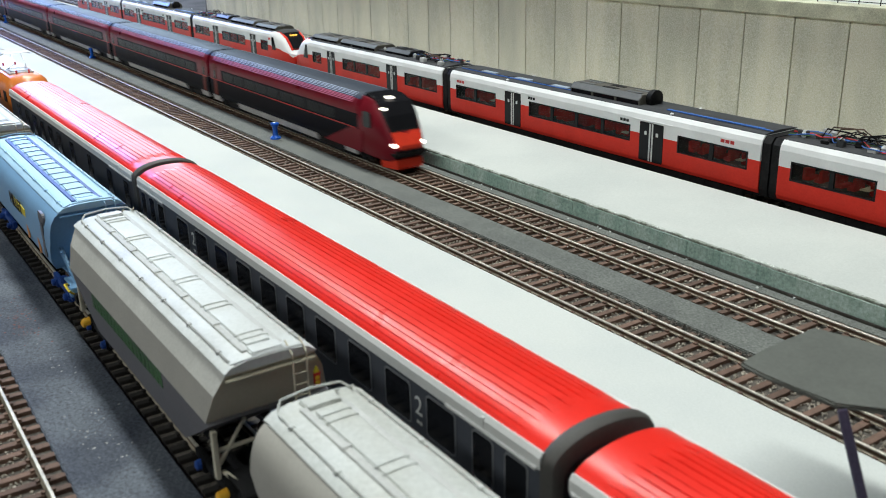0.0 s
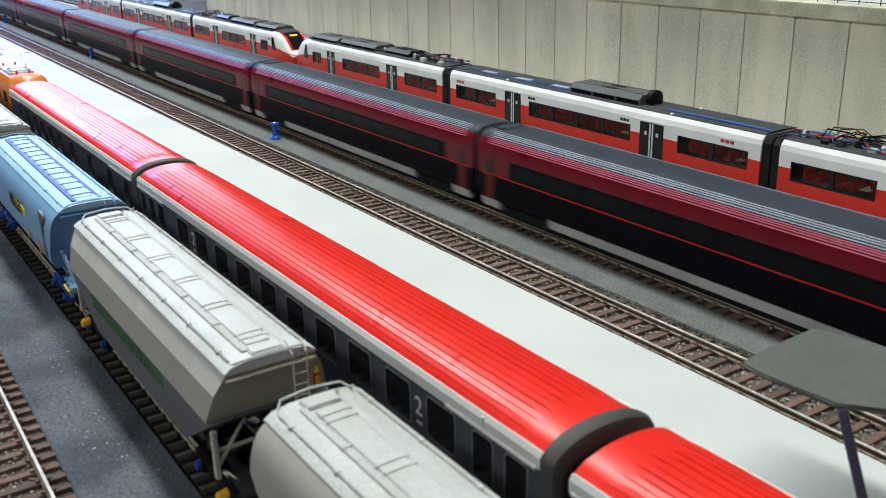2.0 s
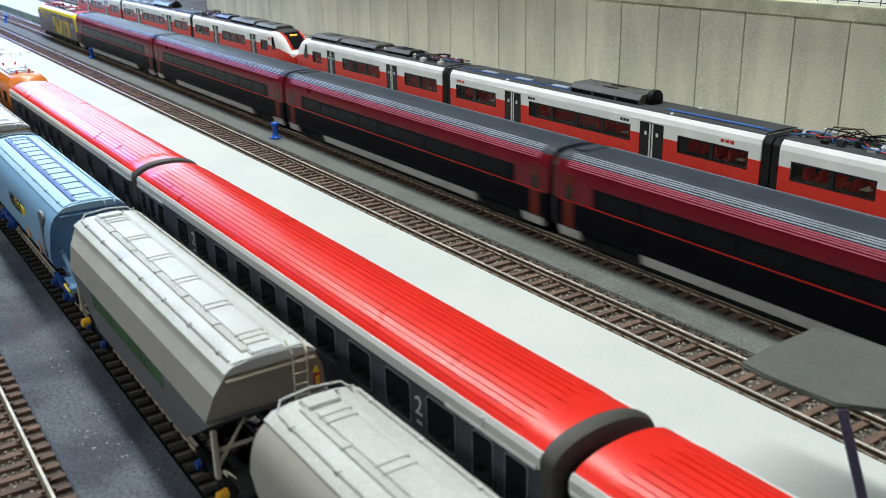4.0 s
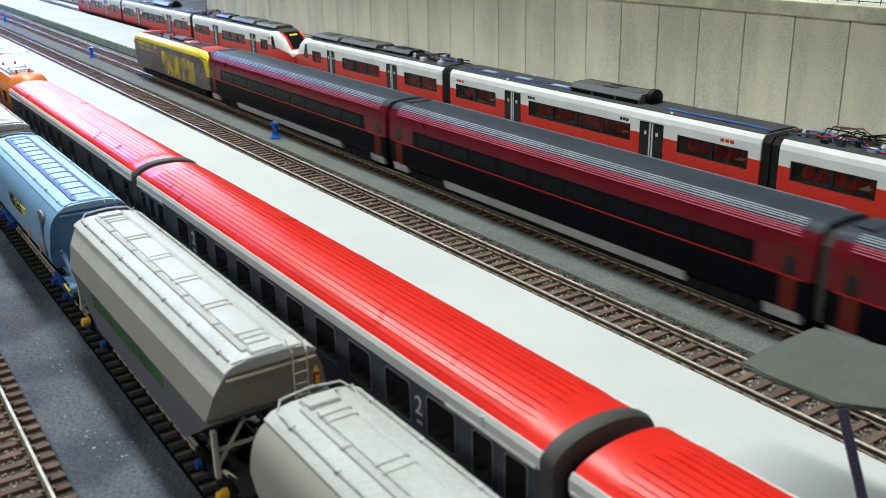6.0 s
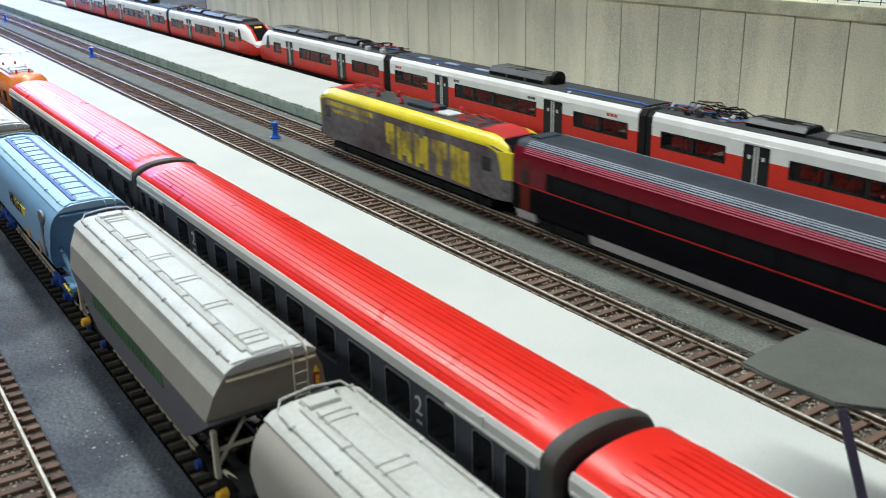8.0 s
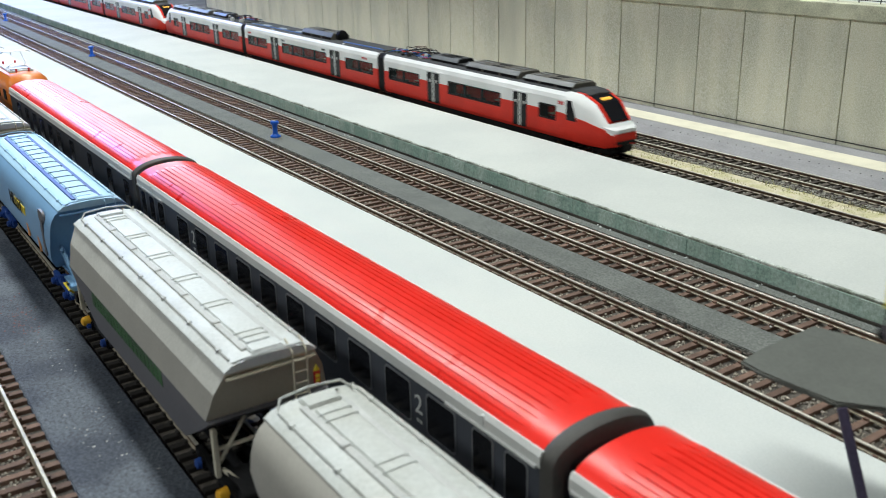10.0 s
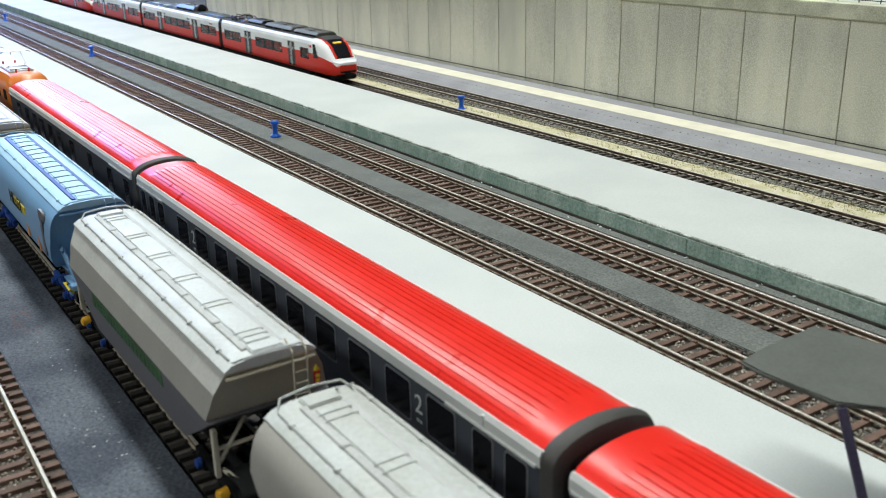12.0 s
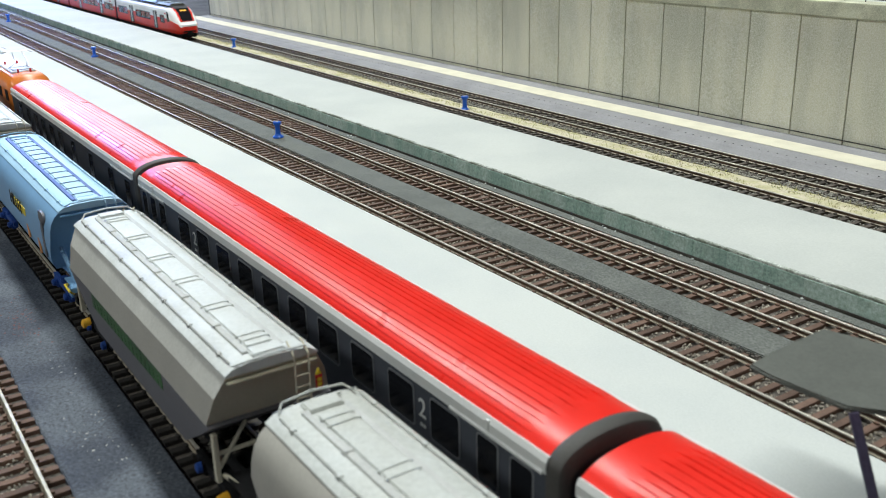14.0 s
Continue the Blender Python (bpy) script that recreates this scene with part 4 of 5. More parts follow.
def emu_shell(c, x0, x1, wins, z0=18.6, z1=28.8, joint=(1, 1)):
    """Body with real window openings; wins: (start, end, panes); joint: ends that meet another car."""
    x0, x1 = x0 + 2.6 * joint[0], x1 - 2.6 * joint[1]
    low, up = BM(), BM()
    prism(low, both([(15.0, 7.2), (16.2, 9.5), (16.3, z0)]), x0, x1)
    prism(up, both([(16.3, z1), (16.3, 33.5), (15.6, 36.3), (13.6, 38.6)]), x0, x1)
    solid_runs, x = [], x0
    for a, b, n in sorted(wins):
        solid_runs.append((x, a))
        x = b
    solid_runs.append((x, x1))
    for a, b in solid_runs:
        for s in (-1, 1):
            ya, yb = sorted((s * 15.2, s * 16.3))
            box(low, a, b, ya, yb, z0, 25.0)
            box(up, a, b, ya, yb, 25.0, z1)
    part("lower_body", low, EMU_RED, c, "bright red lower side")
    part("upper_body", up, EMU_WHITE, c, "white upper side")
    part("partition", box(BM(), x0 + 0.2, x0 + 1.0, -15.1, 15.1, z0, z1), CABIN_DARK, c)
    part("partition", box(BM(), x1 - 1.0, x1 - 0.2, -15.1, 15.1, z0, z1), CABIN_DARK, c)
    part("cabin_floor", box(BM(), x0 + 1, x1 - 1, -15.1, 15.1, z0, z0 + 0.3), CABIN_DARK, c)
    for a, b, n in wins:
        for s in (-1, 1):
            fr, step = BM(), (b - a) / n
            ya, yb = sorted((s * 15.6, s * 16.45))
            box(fr, a, b, ya, yb, z0, z0 + 0.8)
            box(fr, a, b, ya, yb, z1 - 0.8, z1)
            for k in range(n + 1):
                w = 0.5 if k in (0, n) else 1.3
                xa = min(max(a + k * step, a + w), b - w)
                box(fr, xa - w, xa + w, ya, yb, z0, z1)
            win = part("window", fr, BLACK_GLOSS, c, "black window frame")
            for k in range(n):
                ya, yb = sorted((s * 15.9, s * 16.1))
                part("pane", box(BM(), a + k * step + 0.4, a + (k + 1) * step - 0.4, ya, yb, z0 + 0.6, z1 - 0.6), CABIN_GLASS, win)
    seat = None
    for a, b, n in wins:
        x = a + 4
        k = 0
        while x < b - 2:
            for y in (-10.5, 5.5):
                if seat is None:
                    sb = BM()
                    box(sb, -0.9, 0.9, 0, 9, 0, 6.4, 0, 0.5)
                    box(sb, -0.9, 3.6, 0, 9, 0, 2.0, 0, 0.4)
                    seat = part("seat", sb, SEAT_RED, c, "red passenger seat")
                    seat.matrix_basis = pose(x * MM, y * MM, (z0 + 0.3) * MM)
                else:
                    same("seat", seat, c, x, y + (9 if k % 2 else 0), z0 + 0.3, 180 if k % 2 else 0)
            x += 9.5
            k += 1
        part("table", box(BM(), b - 10, b - 5, -14.5, -6, z0 + 3.2, z0 + 3.7, 0, 0.2), TABLE_PALE, c, "pale folding table")
    part("roof", prism(BM(), both([(13.6, 38.4), (13.4, 39.0), (9, 39.7), (0, 40.0)]), x0 + 0.3, x1 - 0.3), EMU_ROOF, c, "dark grey roof")
    part("underframe", box(BM(), x0 + 14, x1 - 14, -13.5, 13.5, 2.0, 7.4, 0, 0.5), BLACK, c)
    for e in [e for e, j in zip((x0, x1), joint) if j]:
        part("corridor_bellows", prism(BM(), both([(14.4, 6), (15.4, 10), (15.4, 35), (12.8, 38.4)]), e - 5.3, e + 5.3), BLACK, c, "black corridor bellows")


def emu_door(c, a, b):
    for s in (-1, 1):
        d = part("door", plate(BM(), a, b, 9.0, 32.4, s * 16.15, s * 0.4, 0.8), BLACK_GLOSS, c, "black double door with grey leaf edges")
        m = (a + b) / 2
        part("door_edge", box(BM(), m - 1.6, m - 0.5, min(s * 16.3, s * 16.75), max(s * 16.3, s * 16.75), 9.3, 32), GUTTER, d)
        part("door_edge", box(BM(), m + 0.5, m + 1.6, min(s * 16.3, s * 16.75), max(s * 16.3, s * 16.75), 9.3, 32), GUTTER, d)
        for k in (-1, 1):
            part("door_sticker", box(BM(), m + k * 4.6 - 0.9, m + k * 4.6 + 0.9, min(s * 16.5, s * 16.6), max(s * 16.5, s * 16.6), 24.8, 27.0), GUTTER, d)
        part("door_rail", box(BM(), a - 8, b + 8, min(s * 16.2, s * 16.9), max(s * 16.2, s * 16.9), 33.0, 33.7, 0, 0.15), EMU_WHITE, c, "thin white rail over the door")


def wires(c, x0, x1, seed):
    rnd = random.Random(seed)
    for m in (WIRE_BLUE, WIRE_BLUE, RED_PRINT, GREEN_PRINT):
        line = [(x0 + (x1 - x0) * k / 7, rnd.uniform(-11, 4), 40.4 + rnd.uniform(0, 1.8)) for k in range(8)]
        bm = loft(BM(), [[(x, y + 0.35 * math.cos(a), z + 0.35 * math.sin(a)) for a in (0, 1.57, 3.14, 4.71)] for x, y, z in line])
        part("wire", bm, m, c, "loose coloured roof wire")


def roof_pack(c, x0, x1, w, h, material, name="roof_unit"):
    bm = BM()
    loft(bm, [[(x0, y, z) for y, z in both([(w, 39.2), (w, 39.5 + h * 0.45), (w * 0.72, 39.5 + h), (0, 39.6 + h)])],
              [(x1, y, z) for y, z in both([(w, 39.2), (w, 39.5 + h * 0.45), (w * 0.72, 39.5 + h), (0, 39.6 + h)])]])
    u = part(name, bm, material, c, "dark roof equipment box")
    n = max(3, int((x1 - x0) / 20))
    step = (x1 - x0) / n
    for s in (-1, 1):
        part("side_panel", prism(BM(), [(s * (w + 0.15), 39.6 + h * 0.42), (s * (w * 0.74), 39.6 + h), (s * (w * 0.72), 39.9 + h), (s * (w + 0.45), 39.8 + h * 0.45)], x0 + 0.5, x1 - 0.5), UNIT_PANEL, u, "paler grey sloping panel")
        for k in range(n):
            xk = x0 + (k + 0.5) * step
            part("grille", box(BM(), xk - step * 0.44, xk + step * 0.44, s * (w + 0.1) - 0.25, s * (w + 0.1) + 0.25, 39.7, 39.6 + h * 0.40, 0, 0.1), BLACK_GLOSS, u)
            part("vent", box(BM(), xk - step * 0.3, xk + step * 0.3, s * 3.4 - 1.6, s * 3.4 + 1.6, 39.5 + h, 39.85 + h, 0, 0.1), BLACK if k % 2 else UNIT_PANEL, u)


def emu_middle(x):
    c = thing("commuter_railcar", x, EY, RT, "red and white commuter middle car with tinted windows", "railcar", "commuter railcars")
    emu_shell(c, -147.5, 147.5, ((-137, -87, 2), (-49, 49, 4), (87, 137, 2)))
    emu_door(c, -76, -58)
    emu_door(c, 57, 76)
    roof_pack(c, -14, 49, 9.5, 6.0, ROOF_UNIT)
    rk = BM()
    turned(rk, [(3.2, 66), (5.4, 67), (5.6, 71), (3, 72)], 14, "y", (0, 0, 0))
    rk.transform(pose(0, 0, 0, 0, 0, -90) @ pose(0, 0, 0))
    rk.transform(Matrix.Translation((-17, 0, 43.0)))
    part("fan_housing", rk, BLACK, c, smooth=True)
    for k in range(6):
        part("roof_panel", box(BM(), -138 + k * 20, -122 + k * 20, -6, -1.5, 39.6, 40.3, 0, 0.2), RJ_RIB if k % 2 else EMU_ROOF, c)
    for line in (((-140, -8.5, 40.1), (-70, -8.8, 40.2), (-12, -8.5, 40.1)), ((70, -8, 40.1), (110, -8.3, 40.2), (146, -9, 40.4)), ((70, -6.8, 40.1), (105, -7.0, 40.2), (140, -7.5, 40.4))):
        part("wire", hoop(BM(), line, 0.42), WIRE_BLUE, c, "blue roof cable")
    for x0 in (-50, 40):
        bars("emblem", c, BLACK, x0, x0 + 8, 30.1, 31.9, -16.25, 3, label="small dark emblem")
    for x0 in (118, -136):
        bars("emblem", c, RED_PRINT, x0, x0 + 10, 30.6, 32.5, -16.25, 3, label="small red emblem")
    for s in (-1, 1):
        for px_ in (-100, 100):
            part("vent_knob", turned(BM(), [(1.2, 38), (1.2, 39.4), (0.5, 40.0)], 10, at=(px_ * 0.78, s * 12.2, 0)), GUTTER, c)
    for bx in (-118, 118):
        bogie(c, bx, BLACK, 27)
    return c


def emu_cab(joint, turn, label):
    c = thing("commuter_railcar", joint, EY, RT, label, "railcar", "commuter railcars")
    c.matrix_basis = pose(joint * MM, EY * MM, RT * MM, 0, 0, turn)
    emu_shell(c, 3.0, 238, ((13, 61, 2), (102, 169, 3), (212, 230, 1)), joint=(1, 0))
    # rounded cab
    def cab(rows, mi_mat, name, lab):
        secs = [[(x, y, z) for y, z in both(h)] for x, h in rows]
        return part(name, loft(BM(), secs), mi_mat, c, lab, True)
    cab([(238, [(15.0, 7.2), (16.2, 9.5), (16.3, 25.0), (14, 25.2)]), (262, [(14.6, 7.0), (15.6, 9.5), (15.8, 22.5), (13.4, 22.8)]),
         (278, [(12.4, 7.0), (13.4, 9.5), (13.4, 19.5), (11.5, 20.2)]), (286, [(8.5, 8.5), (9.2, 10.5), (9.0, 15.5), (7.5, 17)])], EMU_RED, "cab_lower", "rounded red cab front")
    cab([(238, [(16.3, 24.6), (16.3, 33.5), (15.4, 36.5), (13.4, 38.9)]), (252, [(16.0, 22.5), (15.9, 32.5), (14.6, 36.0), (11.5, 38.6)]),
         (266, [(15.2, 21.0), (14.6, 28), (12.8, 31.5), (10.4, 34.0)]), (278, [(13.2, 19.0), (12.4, 21.0), (11.2, 22.2), (9.0, 23.4)]),
         (284.5, [(10.5, 15.8), (10, 16.8), (9, 17.4), (7.6, 18.0)])], EMU_WHITE, "cab_upper", "white swept cab pillars")
    def screen(w, lift):
        rows = ((246, 39.1), (253, 39.0), (267.5, 34.0), (279, 23.6))
        return loft(BM(), [[(x, -w * q, z + lift), (x, w * q, z + lift), (x, w * q, z - 1.9), (x, -w * q, z - 1.9)] for (x, z), q in zip(rows, (1.0, 1.0, 0.95, 0.86))])
    part("front_mask", screen(10.9, 0.15), EMU_RED, c, "red surround of the windscreen")
    part("nose_band", loft(BM(), [[(x, y, z) for y, z in both([(w, z0), (w, z1), (w * 0.8, z1 + 0.6)])] for x, w, z0, z1 in ((268, 14.4, 19.6, 22.4), (277, 13.3, 18.4, 21.0), (283.6, 10.6, 17.0, 19.4), (286.0, 7.6, 16.4, 18.6))]), EMU_WHITE, c, "white band under the windscreen", True)
    part("roof_edge", loft(BM(), [[(x, y, z) for y, z in both([(10.8, z1 - 2), (9.5, z1), (0, z1 + 0.5)])] for x, z1 in ((239, 40.4), (250, 40.0), (257, 38.4))]), EMU_ROOF, c, "dark cab roof")
    ws = screen(8.6, 0.35)
    wsh = part("windscreen", ws, BLACK_GLOSS, c, "black sloping windscreen")
    part("display", box(BM(), 262.6, 264.6, -4, 4, 35.4, 36.7), DISPLAY, wsh, "amber destination display")
    for s in (-1, 1):
        hl = BM()
        turned(hl, [(0.4, 0), (1.3, 0.3), (1.3, 1.4)], 12, at=(0, 0, 0))
        hl.transform(pose(0, 0, 0, 0, 90, 0))
        hl.transform(Matrix.Translation((282.3, s * 8.6, 18.4)))
        part("headlight", hl, WHITE_PRINT, c)
        sw = BM()
        loft(sw, [[(241, s * 16.1, 21), (252, s * 15.9, 21), (246, s * 15.5, 34), (241, s * 15.9, 34)], [(241, s * 16.6, 21), (252, s * 16.35, 21), (246, s * 16.1, 34), (241, s * 16.45, 34)]])
        part("side_window", sw, BLACK_GLOSS, c)
    part("coupler", box(BM(), 270, 287.5, -4, 4, 5, 10, 0, 0.8), BLACK, c)
    part("skirt", box(BM(), 262, 282, -11, 11, 2.4, 7.6, 0, 1.2), BLACK, c, "black cowcatcher")
    emu_door(c, 73, 90)
    emu_door(c, 184, 199)
    # roof gear
    roof_pack(c, 118, 182, 10.5, 4.6, ROOF_UNIT)
    roof_pack(c, 188, 240, 10.5, 4.0, ROOF_UNIT)
    roof_pack(c, 66, 104, 8.0, 4.4, BLACK)
    part("roof_step", box(BM(), 104, 120, -8, 8, 39.4, 41.2, 0, 0.4), EMU_ROOF, c)
    for xx, yy in ((12, -6), (22, 5), (34, -7), (56, -6), (60, 6), (110, 5)):
        part("insulator", turned(BM(), [(1.3, 39.6), (1.6, 40.6), (1.0, 41.2), (1.5, 42.2), (0.8, 43.5)], 10, at=(xx, yy, 0)), GUTTER, c, "pale insulator")
    pantograph(c, 40, 40.4, BLACK, True, 1.5)
    rnd = random.Random(11)
    for k in range(16):
        x0, y0 = rnd.uniform(8, 112) if k < 12 else rnd.uniform(182, 190), rnd.uniform(-11, 9)
        w, d, h = rnd.uniform(2, 6), rnd.uniform(1.5, 4), rnd.uniform(1.0, 3.4)
        part("roof_fitting", box(BM(), x0, x0 + w, y0, y0 + d, 39.3, 39.8 + h, 0, 0.25), (BLACK, EMU_ROOF, RUBBER, GUTTER)[k % 4], c)
    for k in range(5):
        xa, ya = rnd.uniform(14, 40), rnd.uniform(-9, 7)
        part("roof_pipe", hoop(BM(), [(xa, ya, 39.8), (xa + 3, ya, 43.5 + k % 3), (xa + 14, ya + 2, 45 + k % 2), (xa + 22, ya + 1, 42.5), (xa + 24, ya + 1, 39.8)], 0.45), (BLACK, RAIL_SIDE, BLACK)[k % 3], c, "bent dark roof pipe")
    wires(c, 6, 66, 5)
    bars("emblem", c, RED_PRINT, 232, 238, 30.2, 32.6, -16.25, 3, label="small red emblem")
    part("bumper", box(BM(), 268, 287.0, -9.6, 9.6, 8.2, 13.2, 0, 1.6), BLACK, c, "black front bumper")
    # draw the cab in to its true length
    for o in c.children_recursive:
        if o.type == "MESH" and o.name.split(".")[0] != "seat":
            for v in o.data.vertices:
                if v.co.x > 0.238:
                    v.co.x = 0.238 + (v.co.x - 0.238) * 0.87
    for bx in (30, 210):
        bogie(c, bx, BLACK, 27)
    return c


emu = []
cab_plus = emu_cab(-301, 0, "red and white commuter end car with a sloping black windscreen")
cab_minus = emu_cab(-603, 180, "red and white commuter end car coupled nose to nose")
mid = emu_middle(-452)
emu += [(cab_plus, -301, 0), (cab_minus, -603, 180), (mid, -452, 0)]
emu.append((copy_thing(cab_plus, pose(-1168 * MM, EY * MM, RT * MM)), -1168, 0))
emu.append((copy_thing(mid, pose(-1319 * MM, EY * MM, RT * MM)), -1319, 0))
emu.append((copy_thing(cab_minus, pose(-1470 * MM, EY * MM, RT * MM, 0, 0, 180)), -1470, 180))

# ---- dark red express train ----
RY = 301.2


def rj_shell(c, x0, x1, cab=False):
    part("lower_body", prism(BM(), both([(14.6, 8.0), (16.2, 10.5), (16.5, 14), (16.5, 23.2)]), x0, x1), RJ_BLACK, c, "charcoal lower side", True)
    part("red_line", prism(BM(), both([(16.62, 23.0), (16.62, 23.75)]), x0 + 3, x1 - 3), RJ_BRIGHT, c, "thin bright red line")
    part("window_band", prism(BM(), both([(16.5, 23.5), (16.42, 32.8)]), x0 + 26, x1 if cab else x1 - 26), RJ_BLACK, c, "black window band")
    for a, b in ((x0, x0 + 26), (x1 - 26, x1))[:1 if cab else 2]:
        part("end_panel", prism(BM(), both([(16.5, 23.5), (16.42, 32.8)]), a, b), RJ_RED, c, "dark red panel at the car's end")
    part("upper_body", prism(BM(), both([(16.42, 32.7), (16.3, 35.5), (15.6, 39.0), (14.2, 42.0)]), x0, x1), RJ_RED, c, "dark red upper side", True)
    part("roof", prism(BM(), both([(14.2, 41.8), (12.8, 43.6), (10.6, 44.8), (5, 45.4), (0, 45.5)]), x0, x1), RJ_ROOF, c, "blue-grey roof", True)
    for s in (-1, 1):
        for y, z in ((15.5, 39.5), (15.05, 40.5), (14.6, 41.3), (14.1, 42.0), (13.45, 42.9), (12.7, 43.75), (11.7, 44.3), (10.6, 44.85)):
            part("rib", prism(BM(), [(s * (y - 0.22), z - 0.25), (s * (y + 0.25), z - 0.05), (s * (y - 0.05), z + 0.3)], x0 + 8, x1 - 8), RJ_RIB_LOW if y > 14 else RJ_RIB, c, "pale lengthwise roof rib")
    part("underframe", box(BM(), x0 + 16, x1 - 16, -13, 13, 2.2, 8.2, 0, 0.6), BLACK, c)


def rj_side(c, x0, x1, doors):
    sk = BM()
    for s in (-1, 1):
        prism(sk, [(s * 13.5, 5.4), (s * 15.6, 5.4), (s * 16.7, 9.9), (s * 14, 10.1)], x0 + 58, x1 - 60)
        prism(sk, [(s * 13.5, 5.4), (s * 15.6, 5.4), (s * 16.7, 9.9), (s * 14, 10.1)], x0 + 3, x0 + 18)
        prism(sk, [(s * 13.5, 5.4), (s * 15.6, 5.4), (s * 16.7, 9.9), (s * 14, 10.1)], x1 - 20, x1 - 4)
    part("skirt", sk, RJ_SKIRT, c, "silver grey side skirts")
    a, n = x0 + 30, 9
    step = (x1 - x0 - 60) / n
    for k in range(n):
        for s in (-1, 1):
            w = part("window", plate(BM(), a + k * step + 1, a + (k + 1) * step - 1.5, 24.6, 31.6, s * 16.40, s * 0.2, 0.8), GLASS_EXPRESS, c)
    for d in doors:
        for s in (-1, 1):
            part("door", plate(BM(), d - 3.6, d + 3.6, 10.5, 36.5, s * 16.3, s * 0.3, 0.6), RJ_ORANGE, c, "orange-red door")
            part("door_window", plate(BM(), d - 2, d + 2, 24, 31, s * 16.5, s * 0.25, 0.6), GLASS_DARK, c)


def rj_coach(x):
    c = thing("express_coach", x, RY, RT, "dark red and charcoal express coach with a ribbed grey roof", "railway coach", "express train")
    rj_shell(c, -148, 148)
    rj_side(c, -148, 148, (-138, 138))
    for e in (-1, 1):
        part("corridor_bellows", prism(BM(), both([(12.5, 8), (13.5, 12), (13.5, 38), (10, 42.5)]), e * 149.3 - 1.5, e * 149.3 + 1.5), RUBBER, c)
    part("end_step", box(BM(), -146, -138, -7, 7, 44.6, 46.0, 0, 0.3), RJ_ROOF, c)
    for bx in (-108, 108):
        bogie(c, bx, BLACK, 28)
    return c


J1 = -785.0
rj = []
for k in range(1, 7):
    x = J1 - 301.3 * (k - 0.5)
    if k == 1:
        coach = rj_coach(x)
        rj.append((coach, x))
    else:
        rj.append((copy_thing(coach, pose(x * MM, RY * MM, RT * MM)), x))

trailer = thing("express_driving_car", J1, RY, RT, "dark red express driving car with lit headlights", "railway coach", "express train")
rj_shell(trailer, 2.5, 262, True)
rj_side(trailer, 2.5, 262, (14,))
secs = []
for x, w, z0, zt in ((262, 16.5, 8, 45.4), (277, 16.2, 7.5, 44.6), (288, 15.4, 7, 41.4), (297, 14.3, 7, 34.0), (303, 13.0, 7, 26.0), (307, 11.2, 8, 20.5), (310, 8.5, 10, 17)):
    secs.append([(x, y, z) for y, z in both([(w * 0.9, z0), (w, z0 + 3), (w, z0 + (zt - z0) * 0.55), (w * 0.95, z0 + (zt - z0) * 0.78), (w * 0.7, z0 + (zt - z0) * 0.95), (0, zt)])])
part("cab", loft(BM(), secs), RJ_RED, trailer, "dark red streamlined cab", True)
ws = BM()
loft(ws, [[(262, -9.5, 45.7), (262, 9.5, 45.7), (262, 9.5, 43), (262, -9.5, 43)], [(279, -10.5, 45.0), (279, 10.5, 45.0), (279, 10.5, 41), (279, -10.5, 41)], [(289, -11.6, 41.6), (289, 11.6, 41.6), (289, 11.6, 37), (289, -11.6, 37)],
          [(298, -11.2, 34.4), (298, 11.2, 34.4), (298, 11.2, 30), (298, -11.2, 30)], [(303.5, -10, 26.3), (303.5, 10, 26.3), (303.5, 10, 23), (303.5, -10, 23)]])
part("windscreen", ws, BLACK_GLOSS, trailer, "black sloping windscreen")
fr = BM()
loft(fr, [[(303.4, -10.6, 25), (303.4, 10.6, 25), (303.4, 9.5, 18), (303.4, -9.5, 18)], [(307.6, -9.6, 20.8), (307.6, 9.6, 20.8), (307.6, 9, 17), (307.6, -9, 17)], [(311.2, -7.5, 17), (311.2, 7.5, 17), (311.2, 7.5, 14.5), (311.2, -7.5, 14.5)]])
part("front_panel", fr, RJ_NOSE, trailer, "bright orange-red front panel")
part("bumper", box(BM(), 290, 311.6, -12, 12, 9.2, 13.8, 0, 1.5), BLACK, trailer)
sp = BM()
loft(sp, [[(292, -13, 2), (292, 13, 2), (292, 13, 8), (292, -13, 8)], [(309, -9.5, 2), (309, 9.5, 2), (309, 9.5, 8), (309, -9.5, 8)]])
part("snow_plough", sp, RJ_NOSE, trailer, "bright orange-red plough")
for s in (-1, 1):
    part("headlight", box(BM(), 303.5, 308.8, s * 9.8 - 2.2, s * 9.8 + 2.2, 16.2, 18.2, 0, 0.4), HEADLIGHT, trailer, "lit white headlight")
    part("side_window", plate(BM(), 270, 283, 26, 36, s * 15.9, s * 0.6, 2), BLACK_GLOSS, trailer)
    wd = BM()
    loft(wd, [[(214, s * 16.4, 8.6), (268, s * 16.2, 8.6), (270, s * 16.2, 23), (252, s * 16.4, 23)], [(214, s * 16.75, 8.6), (268, s * 16.75, 8.6), (270, s * 16.7, 23), (252, s * 16.75, 23)]])
    part("side_flash", wd, RJ_RED, trailer, "dark red side flash rising to the cab")
part("top_headlight", box(BM(), 282.0, 286.0, -4.6, 0.6, 43.6, 44.6, 0, 0.3), HEADLIGHT, trailer, "lit upper headlight")
part("corner_light", box(BM(), 291.5, 295.0, -12.6, -8.6, 38.2, 39.3, 0, 0.3), HEADLIGHT, trailer, "lit corner light")
# draw the nose in to its true length
for o in trailer.children_recursive:
    for v in o.data.vertices:
        if v.co.x > 0.262:
            v.co.x = 0.262 + (v.co.x - 0.262) * 0.76
for bx in (42, 250):
    bogie(trailer, bx, BLACK, 28)
rj.append((trailer, J1))

